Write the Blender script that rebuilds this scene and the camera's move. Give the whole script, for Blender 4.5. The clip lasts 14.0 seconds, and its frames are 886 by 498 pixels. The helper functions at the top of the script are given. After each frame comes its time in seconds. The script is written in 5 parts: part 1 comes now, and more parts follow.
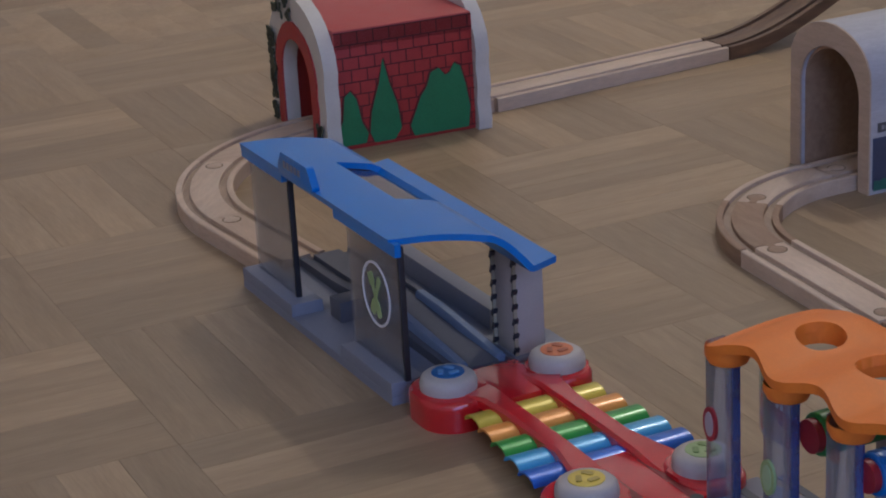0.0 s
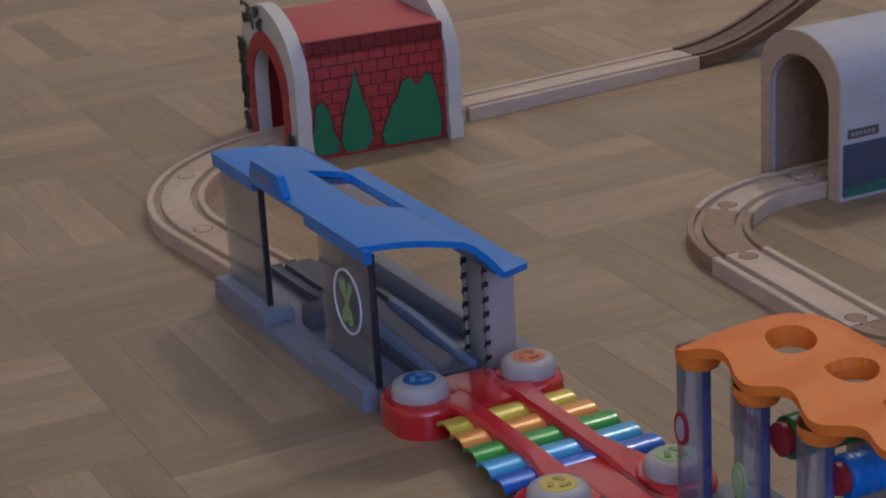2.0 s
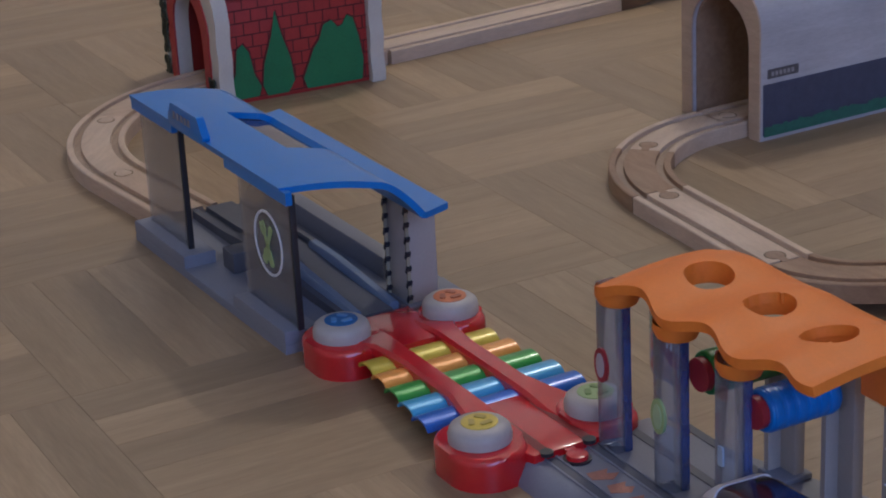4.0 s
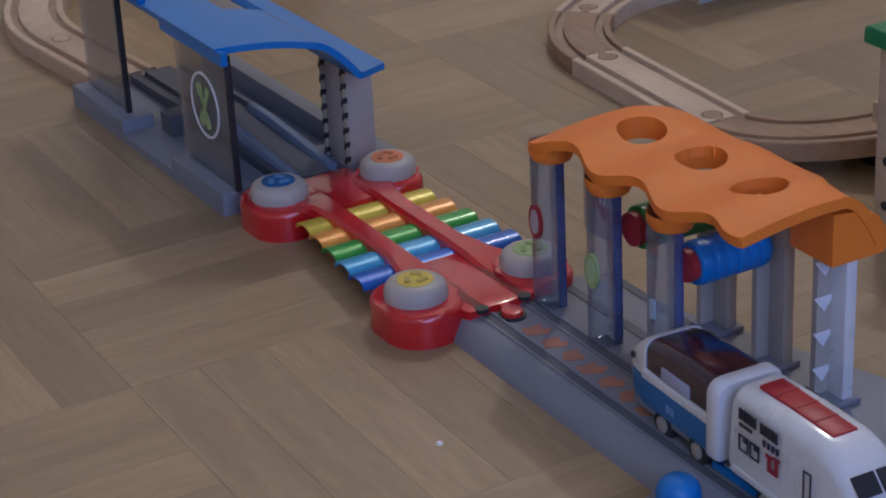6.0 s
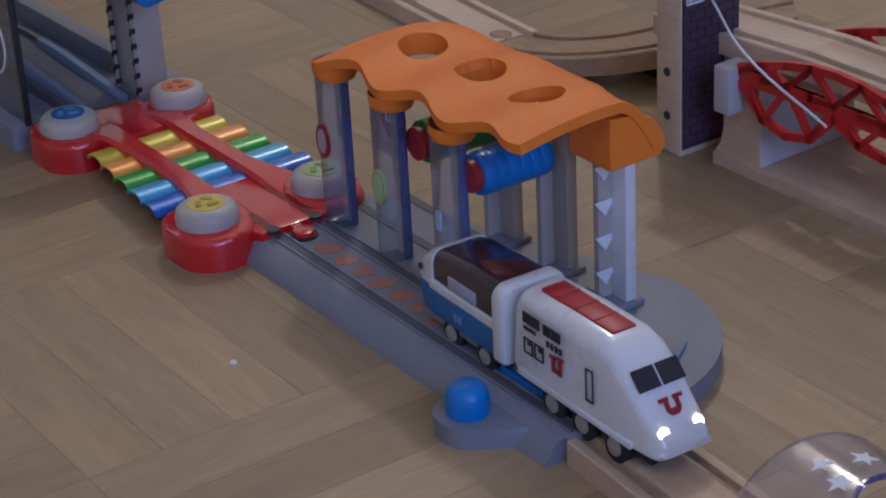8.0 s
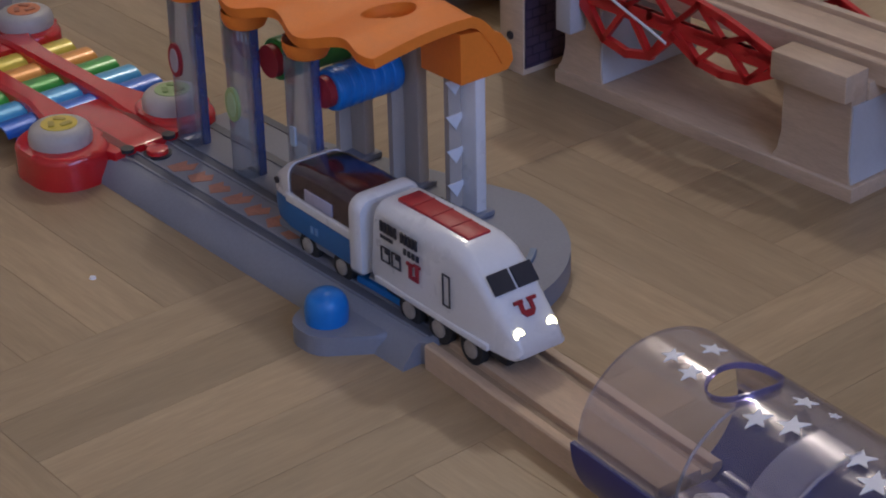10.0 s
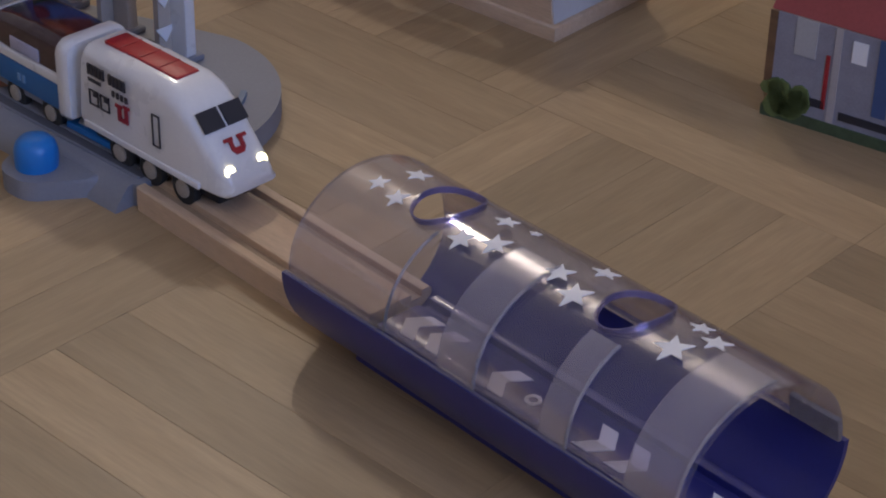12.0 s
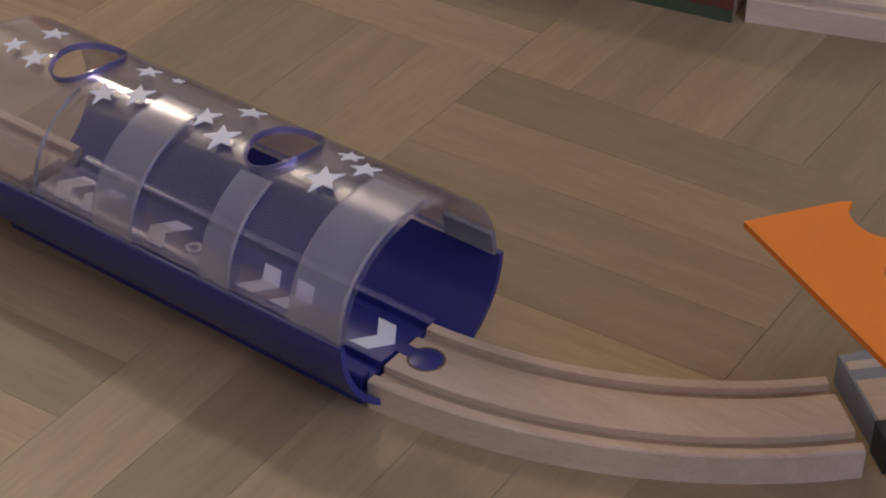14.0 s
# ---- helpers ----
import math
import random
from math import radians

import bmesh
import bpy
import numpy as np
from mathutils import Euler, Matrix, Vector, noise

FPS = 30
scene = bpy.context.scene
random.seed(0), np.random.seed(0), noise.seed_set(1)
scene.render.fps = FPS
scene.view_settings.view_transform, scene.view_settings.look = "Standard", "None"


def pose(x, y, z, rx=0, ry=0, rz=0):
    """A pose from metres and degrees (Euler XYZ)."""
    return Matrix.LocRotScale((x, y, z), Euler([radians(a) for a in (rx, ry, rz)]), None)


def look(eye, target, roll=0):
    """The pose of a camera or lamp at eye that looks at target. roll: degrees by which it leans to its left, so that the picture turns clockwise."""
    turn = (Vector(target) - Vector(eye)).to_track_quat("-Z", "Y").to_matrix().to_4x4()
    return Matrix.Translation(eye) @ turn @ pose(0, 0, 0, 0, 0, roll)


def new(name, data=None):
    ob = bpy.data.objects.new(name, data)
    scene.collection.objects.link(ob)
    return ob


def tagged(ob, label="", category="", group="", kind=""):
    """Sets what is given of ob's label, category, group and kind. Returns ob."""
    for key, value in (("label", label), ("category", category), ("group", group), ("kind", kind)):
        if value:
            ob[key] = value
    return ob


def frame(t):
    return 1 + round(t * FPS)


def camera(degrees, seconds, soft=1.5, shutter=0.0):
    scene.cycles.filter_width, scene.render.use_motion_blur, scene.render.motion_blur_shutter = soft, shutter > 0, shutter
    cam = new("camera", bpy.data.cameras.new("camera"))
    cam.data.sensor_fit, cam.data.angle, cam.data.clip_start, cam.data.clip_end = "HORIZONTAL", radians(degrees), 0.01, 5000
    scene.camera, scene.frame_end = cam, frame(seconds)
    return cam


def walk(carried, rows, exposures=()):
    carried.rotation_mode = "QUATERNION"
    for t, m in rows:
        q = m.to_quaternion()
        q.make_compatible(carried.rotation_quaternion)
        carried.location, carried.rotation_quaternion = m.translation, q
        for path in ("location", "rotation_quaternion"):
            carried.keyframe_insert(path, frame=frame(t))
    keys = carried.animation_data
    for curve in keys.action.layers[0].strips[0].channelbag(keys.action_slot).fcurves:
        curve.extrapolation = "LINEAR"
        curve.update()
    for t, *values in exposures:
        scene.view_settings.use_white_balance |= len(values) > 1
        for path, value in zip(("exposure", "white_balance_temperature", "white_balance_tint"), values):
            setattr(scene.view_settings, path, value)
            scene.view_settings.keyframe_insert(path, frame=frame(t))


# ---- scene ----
cam = camera(24.00, 14.0, soft=1.95)
PATH = [
    (0, (0.5587, -0.4963, 0.5086), (-0.29294, -0.10367, 0.16133), -3.25),
    (0.5, (0.5584, -0.4966, 0.5080), (-0.29659, -0.10075, 0.17285), -3.02),
    (1, (0.5579, -0.4961, 0.5071), (-0.29752, -0.09834, 0.17542), -2.95),
    (1.5, (0.5598, -0.4957, 0.5053), (-0.29320, -0.09472, 0.17102), -3.22),
    (2, (0.5611, -0.4953, 0.5039), (-0.28730, -0.09041, 0.16298), -3.26),
    (2.5, (0.5605, -0.4939, 0.5019), (-0.28140, -0.08058, 0.15498), -3.27),
    (3, (0.5622, -0.4927, 0.5008), (-0.27272, -0.07181, 0.14617), -3.06),
    (3.2, (0.5628, -0.4918, 0.5006), (-0.26878, -0.06774, 0.14187), -3.00),
    (5.3, (0.5665, -0.4920, 0.4924), (-0.25098, -0.05934, 0.11207), -3.18),
    (5.5, (0.5692, -0.4911, 0.4911), (-0.24364, -0.05844, 0.10107), -3.04),
    (6, (0.5742, -0.4865, 0.4902), (-0.22174, -0.05118, 0.06957), -3.00),
    (6.5, (0.5775, -0.4866, 0.4912), (-0.20803, -0.04036, 0.06241), -3.11),
    (7, (0.5807, -0.4856, 0.4893), (-0.19798, -0.02459, 0.06375), -3.22),
    (7.5, (0.5884, -0.4812, 0.4845), (-0.18352, -0.00633, 0.06182), -3.42),
    (8, (0.5971, -0.4788, 0.4801), (-0.14600, 0.01906, 0.03301), -3.05),
    (8.2, (0.5984, -0.4791, 0.4797), (-0.13462, 0.02352, 0.02146), -3.10),
    (10.3, (0.6126, -0.5139, 0.4788), (-0.05364, 0.05508, -0.00321), -0.63),
    (10.5, (0.6143, -0.5173, 0.4780), (-0.03887, 0.05960, -0.01242), -0.13),
    (11, (0.6222, -0.5206, 0.4736), (-0.00171, 0.07895, -0.02774), 0.77),
    (11.5, (0.6269, -0.5180, 0.4705), (0.03014, 0.09888, -0.04274), 1.15),
    (12, (0.6306, -0.5149, 0.4677), (0.05779, 0.11580, -0.05579), 1.28),
    (12.5, (0.6325, -0.5126, 0.4662), (0.08348, 0.13252, -0.06521), 1.22),
    (13, (0.6382, -0.5131, 0.4633), (0.11908, 0.14490, -0.08209), 0.44),
    (13.5, (0.6432, -0.5128, 0.4615), (0.17239, 0.16421, -0.10409), 0.93),
    (14, (0.6463, -0.5150, 0.4607), (0.21357, 0.18117, -0.11216), 1.21),
]
walk(cam, [(t, look(e, g, r)) for t, e, g, r in PATH],
     [(0, -0.02, 5200, 11), (8.2, -0.02, 5200, 11), (10.3, -0.08, 5700, 11), (12.5, -0.04, 5900, 11), (14, 0.06, 6250, 11)])

# ---- world and light ----
world = bpy.data.worlds.new("room_dark")
world.use_nodes = True
world.node_tree.nodes["Background"].inputs[0].default_value = (0.5, 0.55, 0.7, 1)
world.node_tree.nodes["Background"].inputs[1].default_value = 0.08
scene.world = world


def lamp(name, kind, m, energy, color, size=0.1, size_y=None):
    d = bpy.data.lights.new(name, kind)
    d.energy, d.color = energy, color
    if kind == "AREA":
        d.shape = "RECTANGLE" if size_y else "DISK"
        d.size = size
        if size_y:
            d.size_y = size_y
    elif kind == "POINT":
        d.shadow_soft_size = size
    ob = new(name, d)
    ob.matrix_world = m
    return ob


CEILING_LAMP = (-1.55, 1.30, 2.10)
tagged(lamp("ceiling_bulb", "POINT", pose(*CEILING_LAMP), 36, (1.0, 0.82, 0.60), 0.06), kind="structure")
SECOND_LAMP = (1.05, -0.95, 2.10)
tagged(lamp("second_ceiling_bulb", "POINT", pose(*SECOND_LAMP), 7, (1.0, 0.86, 0.70), 0.045), kind="structure")
tagged(lamp("window_daylight", "AREA", look((2.55, -0.6, 1.35), (0, 0.0, 0.1)), 26, (0.42, 0.56, 1.0), 1.3, 1.3), kind="structure")

# ---- materials ----
MATS = {}


def mat(name, color, rough=0.5, metal=0.0, vary=0.08, scale=60.0, bump=0.05, coat=0.0, alpha=1.0, emit=None, per=0.0, spec=0.5):
    """A material with two scales of variation in colour and gloss, and a fine relief."""
    if name in MATS:
        return MATS[name]
    m = bpy.data.materials.new(name)
    m.use_nodes = True
    nt = m.node_tree
    N, L = nt.nodes, nt.links
    b = N["Principled BSDF"]
    co = N.new("ShaderNodeTexCoord")
    n1, n2 = N.new("ShaderNodeTexNoise"), N.new("ShaderNodeTexNoise")
    n1.inputs["Scale"].default_value, n2.inputs["Scale"].default_value = scale, scale * 9
    n1.inputs["Detail"].default_value = n2.inputs["Detail"].default_value = 4
    L.new(co.outputs["Object"], n1.inputs["Vector"])
    L.new(co.outputs["Object"], n2.inputs["Vector"])
    add = N.new("ShaderNodeMath")
    add.operation = "ADD"
    L.new(n1.outputs[0], add.inputs[0])
    L.new(n2.outputs[0], add.inputs[1])
    ramp = N.new("ShaderNodeMapRange")
    ramp.inputs[1].default_value, ramp.inputs[2].default_value = 0.6, 1.4
    ramp.inputs[3].default_value, ramp.inputs[4].default_value = 1 - vary, 1 + vary
    L.new(add.outputs[0], ramp.inputs[0])
    hsv = N.new("ShaderNodeHueSaturation")
    hsv.inputs["Color"].default_value = (*color, 1)
    L.new(ramp.outputs[0], hsv.inputs["Value"])
    if per:
        info = N.new("ShaderNodeObjectInfo")
        mr = N.new("ShaderNodeMapRange")
        mr.inputs[3].default_value, mr.inputs[4].default_value = 1 - per, 1 + per
        L.new(info.outputs["Random"], mr.inputs[0])
        mul = N.new("ShaderNodeMath")
        mul.operation = "MULTIPLY"
        L.new(mr.outputs[0], mul.inputs[0])
        L.new(ramp.outputs[0], mul.inputs[1])
        L.new(mul.outputs[0], hsv.inputs["Value"])
    L.new(hsv.outputs[0], b.inputs["Base Color"])
    rr = N.new("ShaderNodeMapRange")
    rr.inputs[3].default_value, rr.inputs[4].default_value = rough * 0.8, min(1, rough * 1.25)
    L.new(n1.outputs[0], rr.inputs[0])
    L.new(rr.outputs[0], b.inputs["Roughness"])
    b.inputs["Metallic"].default_value = metal
    b.inputs["Specular IOR Level"].default_value = spec
    b.inputs["Coat Weight"].default_value = coat
    b.inputs["Coat Roughness"].default_value = 0.12
    b.inputs["Alpha"].default_value = alpha
    if emit:
        b.inputs["Emission Color"].default_value = (*emit[:3], 1)
        b.inputs["Emission Strength"].default_value = emit[3]
    if bump:
        bp = N.new("ShaderNodeBump")
        bp.inputs["Strength"].default_value, bp.inputs["Distance"].default_value = bump, 0.0006
        L.new(n2.outputs[0], bp.inputs["Height"])
        L.new(bp.outputs[0], b.inputs["Normal"])
    MATS[name] = m
    return m


def wood(name, light, dark, rough=0.45, ring=26.0, stretch=(0.12, 1.0, 1.0), per=0.0, use_random=False, coat=0.0, island=False):
    """Wood with grain along local X, pores and a slow drift of tone; each piece shifts by its own random value."""
    m = bpy.data.materials.new(name)
    m.use_nodes = True
    nt = m.node_tree
    N, L = nt.nodes, nt.links
    b = N["Principled BSDF"]
    co = N.new("ShaderNodeTexCoord")
    mp = N.new("ShaderNodeMapping")
    mp.inputs["Scale"].default_value = stretch
    L.new(co.outputs["Object"], mp.inputs["Vector"])
    if use_random or island:
        src = N.new("ShaderNodeNewGeometry") if island else N.new("ShaderNodeObjectInfo")
        value = src.outputs["Random Per Island"] if island else src.outputs["Random"]
        off = N.new("ShaderNodeVectorMath")
        off.operation = "SCALE"
        off.inputs[0].default_value = (7.3, 3.1, 5.7)
        L.new(value, off.inputs["Scale"])
        L.new(off.outputs[0], mp.inputs["Location"])
    g, p, s = N.new("ShaderNodeTexNoise"), N.new("ShaderNodeTexNoise"), N.new("ShaderNodeTexNoise")
    g.inputs["Scale"].default_value, g.inputs["Detail"].default_value, g.inputs["Distortion"].default_value = ring * 4, 6, 0.6
    p.inputs["Scale"].default_value, p.inputs["Detail"].default_value = ring * 30, 3
    s.inputs["Scale"].default_value, s.inputs["Detail"].default_value = ring * 0.45, 3
    for n in (g, p):
        L.new(mp.outputs[0], n.inputs["Vector"])
    L.new(co.outputs["Object"], s.inputs["Vector"])
    cr = N.new("ShaderNodeValToRGB")
    cr.color_ramp.elements[0].color, cr.color_ramp.elements[0].position = (*dark, 1), 0.3
    cr.color_ramp.elements[1].color, cr.color_ramp.elements[1].position = (*light, 1), 0.7
    L.new(g.outputs[0], cr.inputs[0])
    hsv = N.new("ShaderNodeHueSaturation")
    L.new(cr.outputs[0], hsv.inputs["Color"])
    a1 = N.new("ShaderNodeMath")
    a1.operation = "MULTIPLY_ADD"
    a1.inputs[1].default_value, a1.inputs[2].default_value = 0.35, 0.66
    L.new(p.outputs[0], a1.inputs[0])
    a2 = N.new("ShaderNodeMath")
    a2.operation = "MULTIPLY_ADD"
    a2.inputs[1].default_value = 0.35
    L.new(s.outputs[0], a2.inputs[0])
    L.new(a1.outputs[0], a2.inputs[2])
    last = a2
    if use_random or island:
        mr = N.new("ShaderNodeMapRange")
        mr.inputs[3].default_value, mr.inputs[4].default_value = 1 - per, 1 + per
        L.new(value, mr.inputs[0])
        last = N.new("ShaderNodeMath")
        last.operation = "MULTIPLY"
        L.new(a2.outputs[0], last.inputs[0])
        L.new(mr.outputs[0], last.inputs[1])
    L.new(last.outputs[0], hsv.inputs["Value"])
    L.new(hsv.outputs[0], b.inputs["Base Color"])
    rr = N.new("ShaderNodeMapRange")
    rr.inputs[3].default_value, rr.inputs[4].default_value = rough * 0.7, min(1, rough * 1.3)
    L.new(s.outputs[0], rr.inputs[0])
    L.new(rr.outputs[0], b.inputs["Roughness"])
    b.inputs["Coat Weight"].default_value, b.inputs["Coat Roughness"].default_value = coat, 0.25
    bp = N.new("ShaderNodeBump")
    bp.inputs["Strength"].default_value, bp.inputs["Distance"].default_value = 0.25, 0.0004
    L.new(p.outputs[0], bp.inputs["Height"])
    L.new(bp.outputs[0], b.inputs["Normal"])
    return m


def clear(name, tint, gloss=0.25, rough=0.12, cover=0.15):
    """Thin clear plastic: light goes straight through, tinted, with a glossy skin and some haze."""
    m = bpy.data.materials.new(name)
    m.use_nodes = True
    N, L = m.node_tree.nodes, m.node_tree.links
    out, b = N["Material Output"], N["Principled BSDF"]
    b.inputs["Base Color"].default_value = (*tint, 1)
    b.inputs["Roughness"].default_value = rough
    b.inputs["Specular IOR Level"].default_value = 0.6
    co, n = N.new("ShaderNodeTexCoord"), N.new("ShaderNodeTexNoise")
    n.inputs["Scale"].default_value, n.inputs["Detail"].default_value = 90, 5
    L.new(co.outputs["Object"], n.inputs["Vector"])
    mr = N.new("ShaderNodeMapRange")
    mr.inputs[3].default_value, mr.inputs[4].default_value = cover * 0.6, min(1, cover * 1.4)
    L.new(n.outputs[0], mr.inputs[0])
    t = N.new("ShaderNodeBsdfTransparent")
    t.inputs[0].default_value = (*[0.35 + 0.65 * c for c in tint], 1)
    mix = N.new("ShaderNodeMixShader")
    L.new(mr.outputs[0], mix.inputs[0])
    L.new(t.outputs[0], mix.inputs[1])
    L.new(b.outputs[0], mix.inputs[2])
    gl = N.new("ShaderNodeBsdfGlossy")
    gl.inputs["Roughness"].default_value = rough
    fr = N.new("ShaderNodeFresnel")
    fr.inputs[0].default_value = 1.45
    mix2 = N.new("ShaderNodeMixShader")
    sc = N.new("ShaderNodeMath")
    sc.operation = "MULTIPLY"
    sc.inputs[1].default_value = gloss * 4
    L.new(fr.outputs[0], sc.inputs[0])
    L.new(sc.outputs[0], mix2.inputs[0])
    L.new(mix.outputs[0], mix2.inputs[1])
    L.new(gl.outputs[0], mix2.inputs[2])
    L.new(mix2.outputs[0], out.inputs[0])
    return m


BOARD_WOOD = wood("oak_parquet", (0.395, 0.286, 0.160), (0.325, 0.229, 0.123), 0.48, 22, (0.1, 1, 1), 0.16, use_random=True, coat=0.1)
BOARD_WOOD_FAR = wood("oak_parquet_far", (0.395, 0.286, 0.160), (0.325, 0.229, 0.123), 0.48, 22, (0.3, 0.3, 1), 0.16, island=True, coat=0.1)
BEECH = wood("beech_track", (0.60, 0.455, 0.32), (0.52, 0.38, 0.26), 0.5, 40, (0.15, 1, 1), 0.08, use_random=True)
BEECH_PALE = wood("pale_beech", (0.66, 0.52, 0.38), (0.58, 0.44, 0.31), 0.5, 40, (0.15, 1, 1), 0.08, use_random=True)
BEECH_DARK = wood("aged_beech", (0.42, 0.28, 0.17), (0.32, 0.20, 0.12), 0.55, 40, (0.15, 1, 1), 0.08, use_random=True)
WALNUT = wood("brown_ramp_wood", (0.20, 0.115, 0.06), (0.12, 0.07, 0.04), 0.5, 40, (0.15, 1, 1), 0.05, use_random=True)
GROOVE_BROWN = wood("brown_groove_wood", (0.46, 0.34, 0.23), (0.36, 0.26, 0.17), 0.5, 40, (0.15, 1, 1), 0.08, use_random=True)
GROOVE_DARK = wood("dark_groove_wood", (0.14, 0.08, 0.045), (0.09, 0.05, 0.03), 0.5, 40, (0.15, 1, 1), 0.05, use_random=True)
MAT_GAP = mat("dark_joint", (0.19, 0.13, 0.075), 0.9)
RED = mat("red_plastic", (0.60, 0.012, 0.016), 0.20, coat=0.7, vary=0.06, bump=0.03)
ORANGE = mat("orange_plastic", (0.92, 0.245, 0.02), 0.55, coat=0.0, vary=0.05, bump=0.05)
BLUE = mat("blue_plastic", (0.02, 0.20, 0.62), 0.36, coat=0.2, vary=0.06, bump=0.015)
NAVY = mat("dark_blue_plastic", (0.028, 0.032, 0.20), 0.35, coat=0.2, vary=0.06)
GREY = mat("grey_plastic", (0.24, 0.25, 0.295), 0.5, vary=0.08, bump=0.08)
GREY_DARK = mat("dark_grey_plastic", (0.105, 0.11, 0.135), 0.55, vary=0.08)
GREY_BLUE = mat("blue_grey_plastic", (0.17, 0.23, 0.34), 0.45, vary=0.08)
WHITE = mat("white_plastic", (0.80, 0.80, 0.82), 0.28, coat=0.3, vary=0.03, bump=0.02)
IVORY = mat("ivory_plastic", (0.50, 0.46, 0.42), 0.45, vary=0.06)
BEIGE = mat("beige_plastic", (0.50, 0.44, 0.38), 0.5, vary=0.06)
BLACK = mat("black_plastic", (0.026, 0.026, 0.03), 0.45, vary=0.1)
RUBBER = mat("black_rubber", (0.032, 0.032, 0.032), 0.8, vary=0.15)
STEEL = mat("steel", (0.6, 0.58, 0.54), 0.3, metal=1.0, vary=0.1)
YELLOW = mat("yellow_print", (0.72, 0.55, 0.05), 0.3, coat=0.3)
GREEN = mat("green_plastic", (0.03, 0.26, 0.04), 0.35, coat=0.2)
LIME = mat("lime_print", (0.38, 0.52, 0.22), 0.4)
PRINT_WHITE = mat("white_print", (0.85, 0.85, 0.88), 0.45, vary=0.04)
PRINT_BLACK = mat("black_print", (0.032, 0.032, 0.042), 0.4, vary=0.08)
PRINT_RED = mat("red_print", (0.35, 0.02, 0.03), 0.4)
PRINT_BLUE = mat("blue_print", (0.03, 0.15, 0.40), 0.4)
TREE_GREEN = mat("green_paint", (0.032, 0.20, 0.075), 0.5, vary=0.15)
HEADLIGHT = mat("lit_headlight", (1, 0.9, 0.6), 0.3, emit=(1.0, 0.82, 0.40, 7))
CLEAR = clear("clear_plastic", (0.80, 0.82, 0.88), 0.18, 0.12, 0.10)
CLEAR_BLUE = clear("clear_blue_plastic", (0.70, 0.76, 0.89), 0.18, 0.08, 0.13)
CLEAR_EDGE = clear("clear_blue_edge", (0.06, 0.16, 0.60), 0.2, 0.12, 0.45)
CLEAR_VIOLET = clear("clear_violet_cover", (0.93, 0.91, 0.99), 0.13, 0.06, 0.05)
FROST = clear("frosted_band", (0.84, 0.81, 0.88), 0.12, 0.25, 0.20)
CLEAR_EDGE_PALE = clear("clear_ridge", (0.85, 0.83, 0.90), 0.3, 0.1, 0.26)
CLEAR_RIM = clear("clear_violet_rim", (0.40, 0.36, 0.70), 0.2, 0.15, 0.25)
SMOKE = clear("smoked_window", (0.06, 0.03, 0.05), 0.3, 0.1, 0.85)
WALL = mat("wall_paint", (0.82, 0.80, 0.77), 0.8, vary=0.04, scale=4)

# ---- mesh helpers ----


def part(name, bm, material, parent=None, label="", smooth=38):
    """Link a bmesh as one mesh object under a thing or a part."""
    bmesh.ops.recalc_face_normals(bm, faces=bm.faces[:])
    lim = radians(smooth)
    for e in bm.edges:
        e.smooth = len(e.link_faces) == 2 and e.calc_face_angle(0) < lim
    for f in bm.faces:
        f.smooth = True
    me = bpy.data.meshes.new(name)
    bm.to_mesh(me)
    bm.free()
    me.materials.append(material)
    ob = new(name, me)
    if parent is not None:
        ob.parent = parent
    if label:
        tagged(ob, label)
    return ob


def thing(name, m, label, category, group="", kind=""):
    ob = new(name)
    ob.empty_display_size = 0.01
    ob.matrix_world = m
    return tagged(ob, label, category, group, kind)


def box(x0, x1, y0, y1, z0, z1, bevel=0.0, seg=2, bm=None):
    b = bmesh.new()
    v = [b.verts.new((x, y, z)) for z in (z0, z1) for y in (y0, y1) for x in (x0, x1)]
    for q in ((0, 1, 3, 2), (4, 6, 7, 5), (0, 4, 5, 1), (2, 3, 7, 6), (0, 2, 6, 4), (1, 5, 7, 3)):
        b.faces.new([v[i] for i in q])
    if bevel:
        bmesh.ops.bevel(b, geom=b.edges[:], offset=bevel, segments=seg, affect="EDGES", profile=0.5)
    return merge(bm, b)


def merge(bm, b, m=None):
    """Add the bmesh b to bm, moved by m."""
    if m is not None:
        b.transform(m)
    if bm is None:
        return b
    me = bpy.data.meshes.new("tmp")
    b.to_mesh(me)
    b.free()
    bm.from_mesh(me)
    bpy.data.meshes.remove(me)
    return bm


def prism(pts, z0, z1, bevel=0.0, seg=2, bm=None, m=None):
    """A polygon of (x, y) drawn up from z0 to z1, its rims rounded."""
    b = bmesh.new()
    lo = [b.verts.new((x, y, z0)) for x, y in pts]
    hi = [b.verts.new((x, y, z1)) for x, y in pts]
    n = len(pts)
    b.faces.new(lo[::-1])
    top = b.faces.new(hi)
    for i in range(n):
        b.faces.new((lo[i], lo[(i + 1) % n], hi[(i + 1) % n], hi[i]))
    if bevel:
        bmesh.ops.bevel(b, geom=top.edges[:], offset=bevel, segments=seg, affect="EDGES", profile=0.5)
    return merge(bm, b, m)


def ring(cx, cy, rx, ry=None, n=28, a0=0.0, a1=360.0):
    ry = rx if ry is None else ry
    full = abs(a1 - a0) >= 359.9
    k = n if full else n + 1
    return [(cx + rx * math.cos(radians(a0 + (a1 - a0) * i / n)), cy + ry * math.sin(radians(a0 + (a1 - a0) * i / n))) for i in range(k)]


